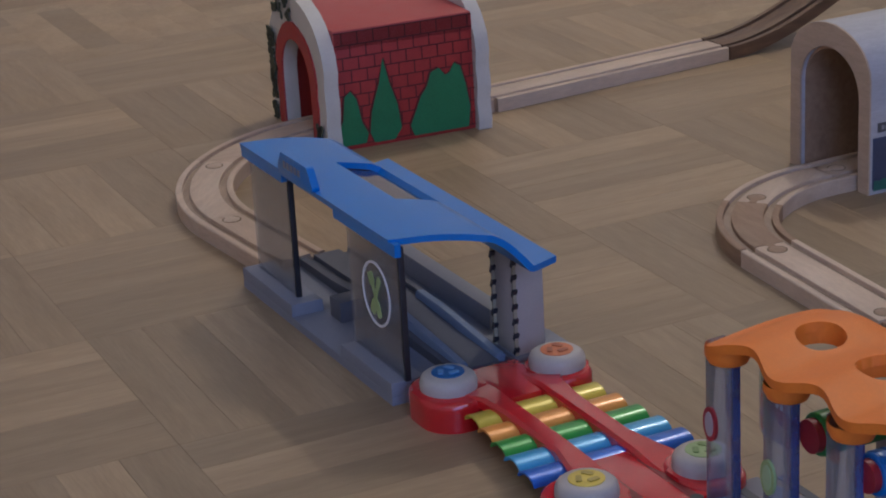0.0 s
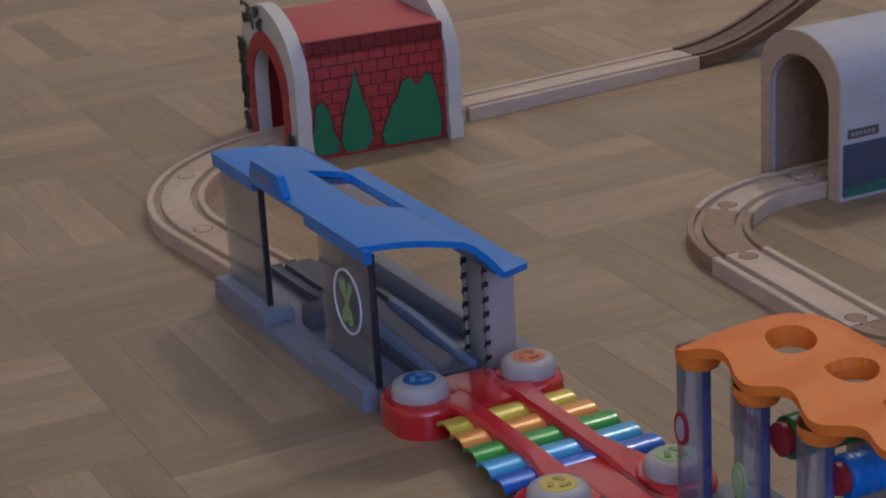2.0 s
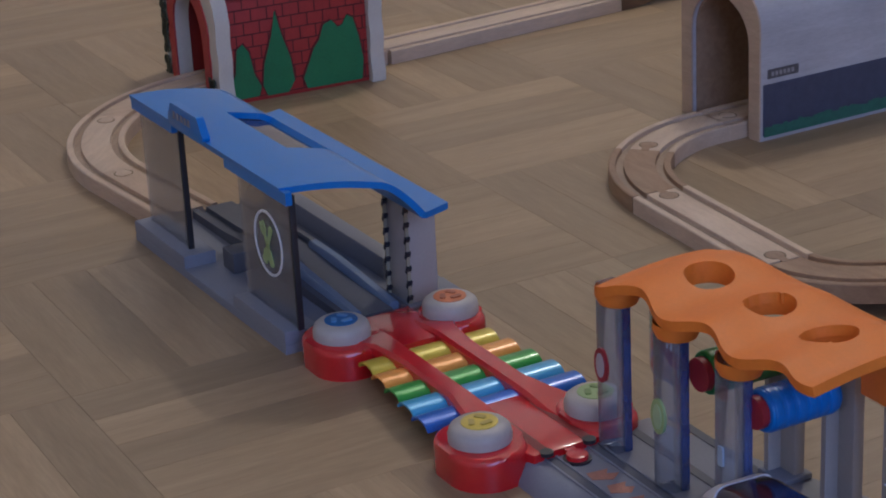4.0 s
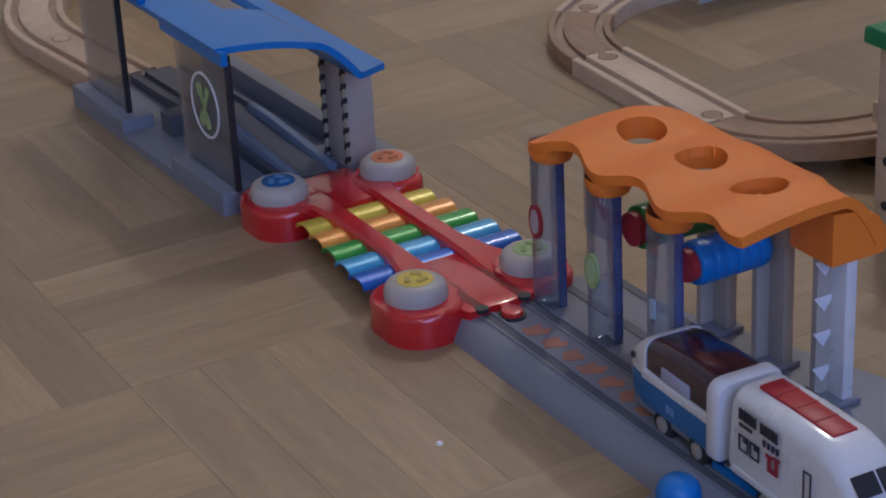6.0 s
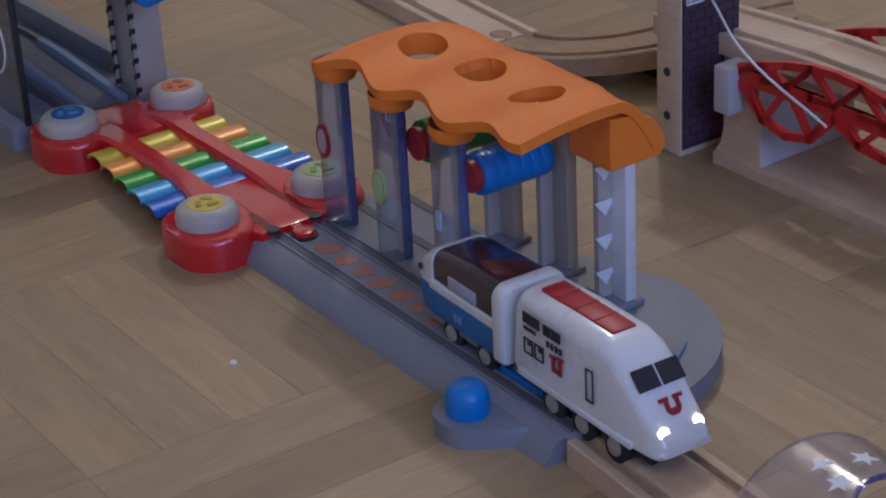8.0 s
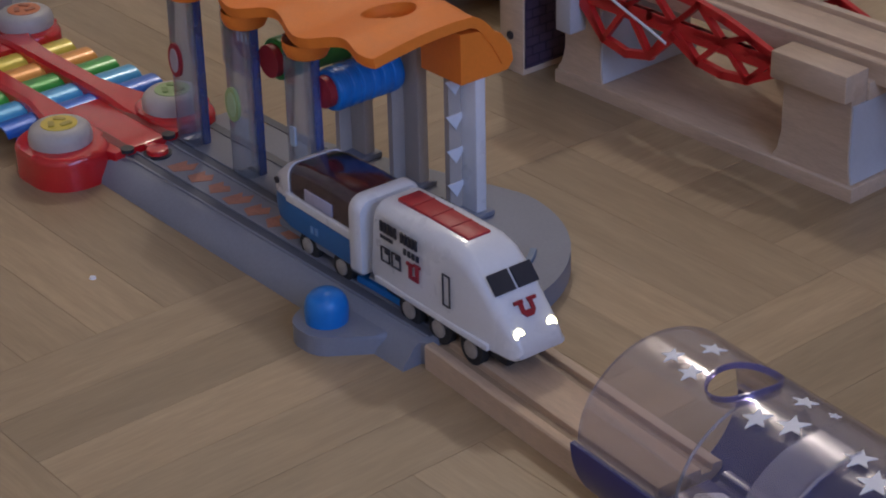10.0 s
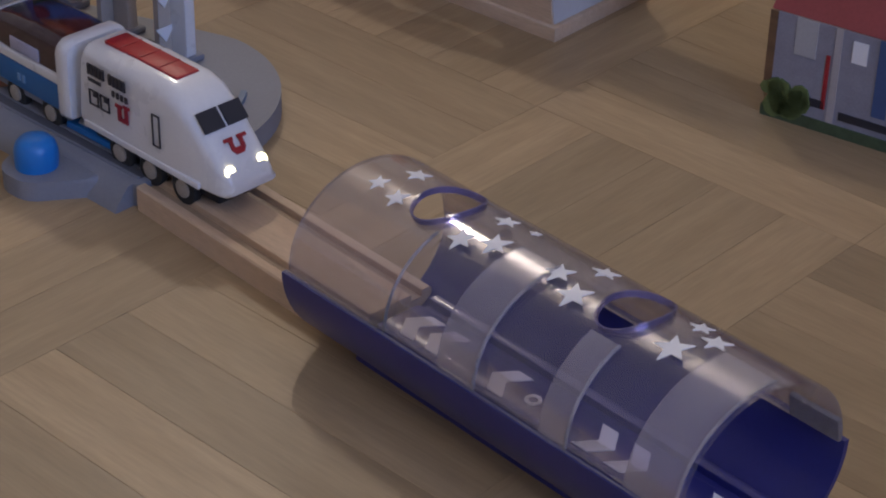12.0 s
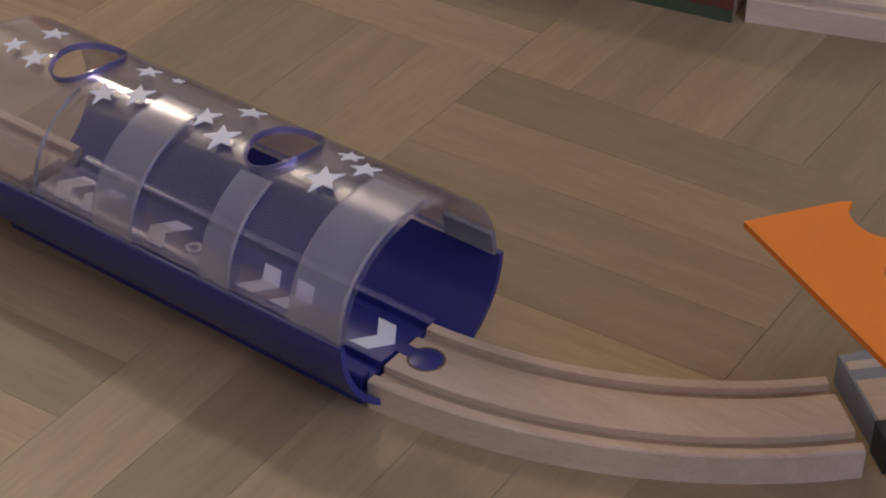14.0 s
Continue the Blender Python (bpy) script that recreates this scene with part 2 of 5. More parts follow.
def blob(pts, r, n=8):
    """The rounded outline of a convex polygon of circle centres (counter-clockwise), each (x, y) or (x, y, r)."""
    out, k = [], len(pts)
    for i in range(k):
        p0, p, p1 = pts[i - 1], pts[i], pts[(i + 1) % k]
        rr = p[2] if len(p) > 2 else r
        a0 = math.atan2(p[1] - p0[1], p[0] - p0[0]) - math.pi / 2
        a1 = math.atan2(p1[1] - p[1], p1[0] - p[0]) - math.pi / 2
        while a1 < a0:
            a1 += 2 * math.pi
        out += [(p[0] + rr * math.cos(a0 + (a1 - a0) * j / n), p[1] + rr * math.sin(a0 + (a1 - a0) * j / n)) for j in range(n + 1)]
    return out


def cyl(r, z0, z1, n=24, r2=None, bevel=0.0, m=None, bm=None):
    b = bmesh.new()
    r2 = r if r2 is None else r2
    lo = [b.verts.new((r * math.cos(2 * math.pi * i / n), r * math.sin(2 * math.pi * i / n), z0)) for i in range(n)]
    hi = [b.verts.new((r2 * math.cos(2 * math.pi * i / n), r2 * math.sin(2 * math.pi * i / n), z1)) for i in range(n)]
    f0, f1 = b.faces.new(lo[::-1]), b.faces.new(hi)
    for i in range(n):
        b.faces.new((lo[i], lo[(i + 1) % n], hi[(i + 1) % n], hi[i]))
    if bevel:
        bmesh.ops.bevel(b, geom=list(f0.edges) + list(f1.edges), offset=bevel, segments=3, affect="EDGES", profile=0.5)
    return merge(bm, b, m)


def lathe(prof, n=32, m=None, bm=None):
    """Turn a profile of (r, z) round the z axis."""
    b = bmesh.new()
    rings = []
    for r, z in prof:
        if r < 1e-6:
            rings.append([b.verts.new((0, 0, z))])
        else:
            rings.append([b.verts.new((r * math.cos(2 * math.pi * i / n), r * math.sin(2 * math.pi * i / n), z)) for i in range(n)])
    for A, B in zip(rings, rings[1:]):
        for i in range(n):
            j = (i + 1) % n
            if len(A) == 1 and len(B) > 1:
                b.faces.new((A[0], B[j], B[i]))
            elif len(B) == 1 and len(A) > 1:
                b.faces.new((A[i], A[j], B[0]))
            elif len(A) > 1:
                b.faces.new((A[i], A[j], B[j], B[i]))
    return merge(bm, b, m)


def loft(sections, caps=True, bm=None, closed=True, m=None):
    """Skin a row of point loops of one length."""
    b = bmesh.new()
    loops = [[b.verts.new(p) for p in s] for s in sections]
    n = len(loops[0])
    for A, B in zip(loops, loops[1:]):
        for i in range(n if closed else n - 1):
            b.faces.new((A[i], A[(i + 1) % n], B[(i + 1) % n], B[i]))
    if caps and closed:
        b.faces.new(loops[0][::-1])
        b.faces.new(loops[-1])
    return merge(bm, b, m)


def sweep(prof, path, bm=None):
    """Carry a profile of (side, up) along a path of (x, y, z, heading in degrees)."""
    secs = []
    for x, y, z, h in path:
        c, s = math.cos(radians(h)), math.sin(radians(h))
        secs.append([(x - u * s, y + u * c, z + v) for u, v in prof])
    return loft(secs, bm=bm)


def sheet(nx, ny, fn, thick, skip=None, holes=(), bm=None):
    """A curved plate: fn(u, v) gives the upper face; holes are ellipses (u, v, ru, rv), cut clean through."""
    b = bmesh.new()
    grid = {}
    for i in range(nx + 1):
        for j in range(ny + 1):
            u, v = i / nx, j / ny
            for hu, hv, ru, rv in holes:
                du, dv = (u - hu) / ru, (v - hv) / rv
                d = math.hypot(du, dv)
                step = max(1 / nx / ru, 1 / ny / rv)
                if d > 1e-6 and abs(d - 1) < 0.62 * step:
                    u, v = hu + du / d * ru, hv + dv / d * rv
            grid[i, j] = (b.verts.new(fn(u, v)), u, v)
    faces = []
    for i in range(nx):
        for j in range(ny):
            q = [grid[i, j], grid[i + 1, j], grid[i + 1, j + 1], grid[i, j + 1]]
            u, v = sum(k[1] for k in q) / 4, sum(k[2] for k in q) / 4
            if any(math.hypot((u - hu) / ru, (v - hv) / rv) < 0.98 for hu, hv, ru, rv in holes) or (skip and skip(u, v)):
                continue
            faces.append(b.faces.new([k[0] for k in q]))
    loose = [v for v in b.verts if not v.link_faces]
    bmesh.ops.delete(b, geom=loose, context="VERTS")
    b.normal_update()
    bmesh.ops.recalc_face_normals(b, faces=b.faces[:])
    b.normal_update()
    up = sum(f.normal.z for f in b.faces)
    if up < 0:
        bmesh.ops.reverse_faces(b, faces=b.faces[:])
        b.normal_update()
    old = b.faces[:]
    nrm = {v: v.normal.copy() for v in b.verts}
    low = {v: b.verts.new(v.co - nrm[v] * thick) for v in list(b.verts)}
    rim = [e for e in b.edges if len(e.link_faces) == 1]
    rim = [(e.verts[0], e.verts[1]) for e in rim]
    for f in old:
        b.faces.new([low[v] for v in reversed(f.verts)])
    for p, q in rim:
        b.faces.new((p, q, low[q], low[p]))
    return merge(bm, b)


def bars_text(parent, name, x0, x1, y, z0, z1, material, n=5, axis="x"):
    """Unreadable lettering as plain raised bars on an upright face."""
    b = None
    w = (x1 - x0) / n
    for i in range(n):
        b = box(x0 + i * w, x0 + i * w + w * 0.62, y - 0.0002, y + 0.0003, z0, z1, bm=b) if axis == "x" else box(
            y - 0.0002, y + 0.0003, x0 + i * w, x0 + i * w + w * 0.62, z0, z1, bm=b)
    return part(name, b, material, parent)


def arc(cx, cy, r, a0, a1, z=0.0, n=14, ccw=True):
    """Path round a centre, heading along the way."""
    out = []
    for i in range(n + 1):
        a = a0 + (a1 - a0) * i / n
        out.append((cx + r * math.cos(radians(a)), cy + r * math.sin(radians(a)), z, a + (90 if a1 > a0 else -90)))
    return out


def line(x0, y0, x1, y1, z0=0.0, z1=0.0, n=6):
    h = math.degrees(math.atan2(y1 - y0, x1 - x0))
    return [(x0 + (x1 - x0) * i / n, y0 + (y1 - y0) * i / n, z0 + (z1 - z0) * i / n, h) for i in range(n + 1)]


TRACK = [(-0.0200, 0.0), (0.0200, 0.0), (0.0200, 0.0113), (0.0193, 0.0120), (0.0160, 0.0120), (0.0155, 0.0117), (0.0153, 0.0088), (0.0102, 0.0088),
         (0.0100, 0.0117), (0.0095, 0.0120), (-0.0095, 0.0120), (-0.0100, 0.0117), (-0.0102, 0.0088), (-0.0153, 0.0088), (-0.0155, 0.0117),
         (-0.0160, 0.0120), (-0.0193, 0.0120), (-0.0200, 0.0113)]
TRACK = [(u * 1.1, v) for u, v in TRACK]


def peg(parent, x, y, z, h, material, name="peg"):
    """The round connector of a track, let into the next piece with a dark gap round it."""
    m = Matrix.Translation((x, y, z)) @ Matrix.Rotation(radians(h), 4, "Z")
    b = prism(ring(0.0115, 0, 0.0062, n=22), 0.0, 0.0123, 0.0004, m=m)
    b = merge(b, box(-0.001, 0.008, -0.0028, 0.0028, 0.0, 0.01225), m)
    p = part(name, b, material, parent)
    part("peg_gap", prism(ring(0.0115, 0, 0.0070, n=22), 0.0, 0.01212, m=m), MAT_GAP, p)
    return p


def track(path, material, label, peg_end=True, peg_start=False, wide=1.0):
    ob = thing("track_piece", pose(path[0][0], path[0][1], path[0][2], 0, 0, path[0][3]), label, "toy track", "wooden track pieces")
    inv = ob.matrix_world.inverted()
    loc = []
    for x, y, z, h in path:
        p = inv @ Vector((x, y, z))
        loc.append((p.x, p.y, p.z, h - path[0][3]))
    part("track_body", sweep([(u * wide, v) for u, v in TRACK], loc), material, ob)
    # Groove floors take a darker wood tone than the track body.
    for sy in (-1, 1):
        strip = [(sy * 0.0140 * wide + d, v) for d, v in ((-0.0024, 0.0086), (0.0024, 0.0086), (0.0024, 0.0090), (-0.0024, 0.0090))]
        part("wheel_groove", sweep(strip, loc), GROOVE_DARK if material is WALNUT else GROOVE_BROWN, ob)
    if peg_end:
        peg(ob, *loc[-1], material)
    if peg_start:
        x, y, z, h = loc[0]
        peg(ob, x, y, z, h + 180, material)
    return ob

# ---- room ----
tagged(part("floor", box(-3.2, 2.6, -1.9, 3.4, -0.03, -0.0016), mat("parquet_joint", (0.27, 0.19, 0.11), 0.8)), "oak parquet floor laid in square blocks of strips", "floor", kind="structure")
FLOOR = bpy.data.objects["floor"]
for nm, b in (("wall_west", (-3.3, -3.2, -2.0, 3.5, -0.03, 2.5)), ("wall_north", (-3.2, 2.6, 3.4, 3.5, -0.03, 2.5)), ("wall_south", (-3.2, 2.6, -2.0, -1.9, -0.03, 2.5))):
    tagged(part(nm, box(*b), WALL), "plain painted room wall", "wall", kind="structure")
east = box(2.6, 2.7, -1.9, -1.3, 0, 2.5)
east = box(2.6, 2.7, 0.1, 3.4, 0, 2.5, bm=east)
east = box(2.6, 2.7, -1.3, 0.1, 0, 0.65, bm=east)
east = box(2.6, 2.7, -1.3, 0.1, 2.05, 2.5, bm=east)
tagged(part("wall_east", east, WALL), "plain painted wall with a window opening", "wall", kind="structure")
tagged(part("ceiling", box(-3.3, 2.7, -2.0, 3.5, 2.5, 2.6), WALL), "plain white ceiling", "ceiling", kind="structure")
win = thing("window_1", pose(2.6, -0.6, 0.65), "daylit window with a white frame", "window", kind="structure")
fr = box(0.02, 0.08, -0.7, -0.64, 0, 1.4)
for q in ((0.02, 0.08, 0.64, 0.7, 0, 1.4), (0.02, 0.08, -0.64, 0.64, 0, 0.06), (0.02, 0.08, -0.64, 0.64, 1.34, 1.4), (0.02, 0.08, -0.03, 0.03, 0.06, 1.34)):
    fr = box(*q, bm=fr)
part("window_frame", fr, WHITE, win)

# ---- track line ----
LINE = -4.7
track(line(0.003, 0, 0.146, -0.0118), BEECH, "light beech straight track piece on the parquet floor", peg_end=False)
track(arc(0.333, 0.1725, 0.203, -91.2, -46.5), BEECH, "light beech curved track piece leaving the star tunnel", peg_end=False, wide=0.93)
track(line(-0.8126, -0.0374, -0.702, -0.026), BEECH, "light beech straight track piece leading into the station", peg_end=False)
track(arc(-0.827, 0.127, 0.165, 180, 228), BEECH, "beech curved track piece below the brick tunnel", peg_start=False)
track(arc(-0.827, 0.127, 0.165, 228, 275), BEECH_PALE, "pale beech curved track piece beside the station", peg_end=True)
track(line(-0.986, 0.262, -0.992, 0.127), BEECH, "beech straight track piece running through the brick tunnel", peg_end=False)
track(line(-1.006, 0.508, -0.984, 0.262), BEECH_PALE, "pale beech straight track piece behind the brick tunnel", peg_end=False)
RAMP = []
for i in range(21):
    s = i / 20
    RAMP.append((-1.006 - 0.02 * s, 0.510 + 0.24 * s, 0.085 * (s * s * (1.9 - 0.9 * s)), 94.0))
track(RAMP, WALNUT, "brown wooden ramp track rising off the floor", peg_end=False)
track(line(-0.395, 0.2445, -0.542, 0.2530), BEECH_PALE, "pale beech straight track piece on the parquet", peg_end=False)
track(arc(-0.533, 0.370, 0.117, 265, 222), BEECH_DARK, "aged brown curved track piece on the parquet", peg_end=True, peg_start=True)
track(arc(-0.533, 0.370, 0.117, 222, 178), BEECH_PALE, "pale beech curved track piece entering the grey tunnel", peg_end=True)
track(line(-0.650, 0.372, -0.655, 0.56), BEECH, "beech straight track piece inside the grey tunnel", peg_end=False)
UP = []
for x, y, z, h in arc(-0.393, 0.356, 0.1115, -90, -38, n=12):
    UP.append((x, y, 0.0, h))
UP += [(UP[-1][0] + 0.0065 * k, UP[-1][1] + 0.0082 * k, 0.0, 52) for k in range(1, 9)]
UP = [(x, y, 0.03 * (i / (len(UP) - 1)) ** 1.3, h) for i, (x, y, z, h) in enumerate(UP)]
track(UP, BEECH_DARK, "aged brown rising curved track leading to the drawbridge", peg_end=False, peg_start=True)

# ---- service station ----
ST = thing("toy_station", pose(-0.70, -0.0045, 0, 0, 0, 1.2), "grey plastic toy station with a blue roof and clear panels", "toy station")
base = prism([(0, -0.062), (0.232, -0.062), (0.232, 0.062), (0.17, 0.066), (0.0, 0.05)], 0, 0.006, 0.0015)
part("base_plate", base, GREY, ST)
for x0, x1 in ((0.0, 0.084), (0.160, 0.232)):
    part("kerb", prism([(x0, -0.062), (x1, -0.062), (x1, -0.040), (x0, -0.040)], 0.006, 0.0145, 0.0015), GREY, ST)
deck = sweep([(-0.02, 0), (0.02, 0), (0.02, 0.0113), (0.016, 0.012), (0.0155, 0.0088), (0.0100, 0.0088), (0.0095, 0.012), (-0.0095, 0.012), (-0.01, 0.0088), (-0.0155, 0.0088), (-0.016, 0.012), (-0.02, 0.0113)],
             [(0, 0, 0.006 * 0, 0), (0.05, 0, 0.001, 0), (0.09, 0, 0.004, 0), (0.13, 0, 0.004, 0), (0.18, 0, 0.001, 0), (0.232, 0, 0, 0)])
part("rail_bed", deck, GREY_DARK, ST)
for y in (-0.0128, 0.0128):
    part("rail", sweep([(-0.0035, 0), (0.0035, 0), (0.0035, 0.006), (0.0022, 0.008), (-0.0022, 0.008), (-0.0035, 0.006)],
                       [(0.12, y, 0.012, 0), (0.15, y, 0.012, 0), (0.19, y, 0.009, 0), (0.228, y, 0.006, 0)]), GREY_BLUE, ST)
wall_b = prism([(0.0, 0.034), (0.175, 0.034), (0.175, 0.046), (0.0, 0.046)], 0.006, 0.020, 0.002)
part("back_kerb", wall_b, GREY, ST)
part("inner_pit", box(0.095, 0.112, -0.040, -0.022, 0.006, 0.020, 0.001), GREY_DARK, ST)
PANEL1 = part("clear_panel", box(0.006, 0.072, -0.0525, -0.0510, 0.0145, 0.098), CLEAR, ST)
PANEL2 = part("clear_panel", box(0.160, 0.232, -0.0525, -0.0510, 0.0145, 0.104), CLEAR, ST)
for x, z in ((0.073, 0.094), (0.2335, 0.098)):
    part("corner_post", box(x - 0.0014, x + 0.0014, -0.0538, -0.0500, 0.0145, z, 0.0004), BLACK, ST)
emb = Matrix.Translation((0.199, -0.0527, 0.058)) @ Matrix.Rotation(radians(90), 4, "X")
part("emblem_ring", lathe([(0.0190, 0.0), (0.0190, 0.0006), (0.0176, 0.0006), (0.0176, 0.0), (0.0190, 0.0)], 36, m=emb @ Matrix.Diagonal((1, 1.08, 1, 1))), PRINT_WHITE, PANEL2)


def tool_print(turn, side, fork):
    """A flat printed hand tool: a shaft with a round grip at one end and a jaw or a blade at the other."""
    m = emb @ Matrix.Rotation(radians(turn), 4, "Z") @ Matrix.Translation((side, 0, 0))
    t = prism(blob([(-0.0008, -0.010), (0.0008, -0.010), (0.0008, 0.008), (-0.0008, 0.008)], 0.0010), 0.0006, 0.0009, m=m)
    t = prism(blob([(-0.0010, -0.0125), (0.0010, -0.0125), (0.0010, -0.0065), (-0.0010, -0.0065)], 0.0022), 0.0006, 0.0010, bm=t, m=m)
    if fork:
        for sx in (-1, 1):
            t = prism(blob([(sx * 0.0024 - 0.0004, 0.0080), (sx * 0.0024 + 0.0004, 0.0080), (sx * 0.0020 + 0.0004, 0.0130), (sx * 0.0020 - 0.0004, 0.0130)], 0.0010), 0.0006, 0.0010, bm=t, m=m)
        t = prism(blob([(-0.0016, 0.0068), (0.0016, 0.0068), (0.0016, 0.0084), (-0.0016, 0.0084)], 0.0012), 0.0006, 0.0010, bm=t, m=m)
    else:
        t = prism(blob([(-0.0012, 0.0080), (0.0012, 0.0080), (0.0016, 0.0128), (-0.0016, 0.0128)], 0.0008), 0.0006, 0.0010, bm=t, m=m)
    return t


part("emblem_spanner", tool_print(24, -0.0008, True), LIME, PANEL2)
part("emblem_driver", tool_print(-26, 0.0008, False), LIME, PANEL2)


def station_roof(u, v):
    q = v * 0.112
    if q < 0.048:
        y, z = -0.060 + q, 0.1045 + 0.003 * math.sin(math.pi * q / 0.06)
        off = 0.62 * (y + 0.060)
    elif q < 0.088:
        d = (q - 0.048) / 0.040
        y, z = -0.012 + 0.0275 * d, 0.1063 - 0.0235 * d ** 1.6
        off = 0.030 + 0.003 * d
    else:
        d = (q - 0.088) / 0.024
        y, z = 0.0155 + 0.020 * d, 0.0828 - 0.001 * d
        off = 0.033 - 0.009 * d
    return Vector((0.010 + 0.226 * u + off, y, z))


def roof_gap(u, v):
    return 0.295 < u < 0.665 and 0.285 < v < 0.545


ROOF = part("roof", sheet(76, 60, station_roof, 0.004, skip=roof_gap), BLUE, ST, smooth=50)
part("roof_edge", sweep([(-0.002, -0.008), (0.002, -0.008), (0.002, 0), (-0.002, 0)], [(0.011, -0.0575, 0.1035, 0), (0.078, -0.0575, 0.1035, 0)]), BLUE, ROOF)
part("roof_edge", sweep([(-0.002, -0.008), (0.002, -0.008), (0.002, 0), (-0.002, 0)], [(0.158, -0.0575, 0.1035, 0), (0.243, -0.0575, 0.1035, 0)]), BLUE, ROOF)
part("roof_glass", sheet(10, 8, lambda u, v: station_roof(0.28 + 0.40 * u, 0.27 + 0.29 * v) - Vector((0, 0, 0.0045)), 0.001), SMOKE, ROOF)
SIGN = part("roof_sign", prism(blob([(0.004, 0.003), (0.052, 0.003), (0.046, 0.012), (0.009, 0.012)], 0.003), 0, 0.005, 0.001,
                               m=Matrix.Translation((0.078, -0.0565, 0.1035)) @ Matrix.Rotation(radians(90), 4, "X")), BLUE, ROOF)
bars_text(SIGN, "sign_lettering", 0.090, 0.118, -0.0620, 0.1095, 0.1140, GREY, 5)
TW = part("white_tower", box(0.203, 0.226, 0.024, 0.045, 0.006, 0.0745, 0.001), IVORY, ST)
for x, y in ((0.2262, 0.0262), (0.2042, 0.0238)):
    edge = part("hazard_edge", box(x - 0.0010, x + 0.0006, y - 0.0024, y - 0.0002, 0.0075, 0.0735), mat("hazard_yellow", (0.40, 0.36, 0.25), 0.5), TW)
    b = None
    for k in range(7):
        b = merge(b, box(-0.0013, 0.0009, -0.0027, 0.0001, -0.0026, 0.0026), Matrix.Translation((x, y, 0.012 + k * 0.0094)) @ Matrix.Rotation(radians(24), 4, "Y"))
    part("hazard_stripe", b, PRINT_BLACK, edge)
part("tower_foot", box(0.200, 0.231, 0.018, 0.062, 0.006, 0.009, 0.001), GREY, ST)

# ---- xylophone track ----
XY = thing("xylophone_track", pose(-0.356, -0.0037, 0, 0, 0, 0.8), "glossy red plastic musical track with coloured metal bars", "toy track")
mid = prism([(-0.100, -0.020), (-0.052, -0.020), (-0.052, 0.020), (-0.100, 0.020)], 0.0, 0.0165, 0.001)
part("end_deck", mid, RED, XY)
end2 = prism([(0.040, -0.024), (0.092, -0.024), (0.106, -0.020), (0.106, 0.020), (0.092, 0.024), (0.040, 0.024)], 0.0, 0.0155, 0.001)
ED = part("end_deck", end2, RED, XY)
for y in (-0.0128, 0.0128):
    part("groove", box(0.052, 0.1062, y - 0.0027, y + 0.0027, 0.0148, 0.0157), mat("red_groove", (0.22, 0.006, 0.01), 0.4), ED)
part("connector", merge(prism(ring(0.1145, 0, 0.0058, n=20), 0.0, 0.0150, 0.0006), box(0.104, 0.112, -0.0026, 0.0026, 0.0, 0.0148)), RED, XY)
part("connector_gap", prism(ring(0.1145, 0, 0.0074, n=20), 0.0, 0.01245), BLACK, XY)
for sy in (-1, 1):
    part("deck_notch", prism(ring(0.1060, sy * 0.0128, 0.0036, n=16), 0.0140, 0.0161), BLACK, ED)
STICKER_MARKS = {"blue": mat("pale_blue_mark", (0.16, 0.34, 0.62), 0.4), "yellow": mat("ochre_mark", (0.48, 0.36, 0.06), 0.4), "orange": mat("rust_mark", (0.48, 0.15, 0.07), 0.4), "green": mat("olive_mark", (0.24, 0.36, 0.12), 0.4)}
for cx, cy, r, c, nm in ((-0.082, -0.0335, 0.0250, PRINT_BLUE, "blue"), (0.0775, -0.0350, 0.0255, YELLOW, "yellow"), (-0.0755, 0.0345, 0.0215, mat("orange_print", (0.70, 0.22, 0.08), 0.4), "orange"), (0.0815, 0.0330, 0.0230, LIME, "green")):
    L_ = part("corner_lobe", prism(blob([(cx - 0.006, cy - 0.001), (cx + 0.006, cy - 0.001), (cx + 0.006, cy + 0.001), (cx - 0.006, cy + 0.001)], r - 0.0048), 0, 0.0180, 0.004, 4), RED, XY)
    b = lathe([(0.0166, 0.0175), (0.0168, 0.0215), (0.0158, 0.0250), (0.0136, 0.0268), (0.010, 0.0275), (0, 0.0278)], m=Matrix.Translation((cx, cy, 0)))
    B_ = part("button", b, IVORY, XY, "round ivory push button with a %s picture" % nm)
    S_ = part("sticker", lathe([(0.0098, 0.0273), (0.0096, 0.0279), (0, 0.0283)], m=Matrix.Translation((cx, cy, 0))), c, B_)
    mark = None
    for k in range(3):
        a = radians(25 + 120 * k)
        mark = prism(blob([(-0.0022, -0.0006), (0.0022, -0.0006), (0.0022, 0.0006), (-0.0022, 0.0006)], 0.0010), 0.0279, 0.0287, bm=mark,
                     m=Matrix.Translation((cx + 0.0044 * math.cos(a), cy + 0.0044 * math.sin(a), 0)) @ Matrix.Rotation(a + 1.2, 4, "Z"))
    part("sticker_mark", mark, STICKER_MARKS[nm], S_)
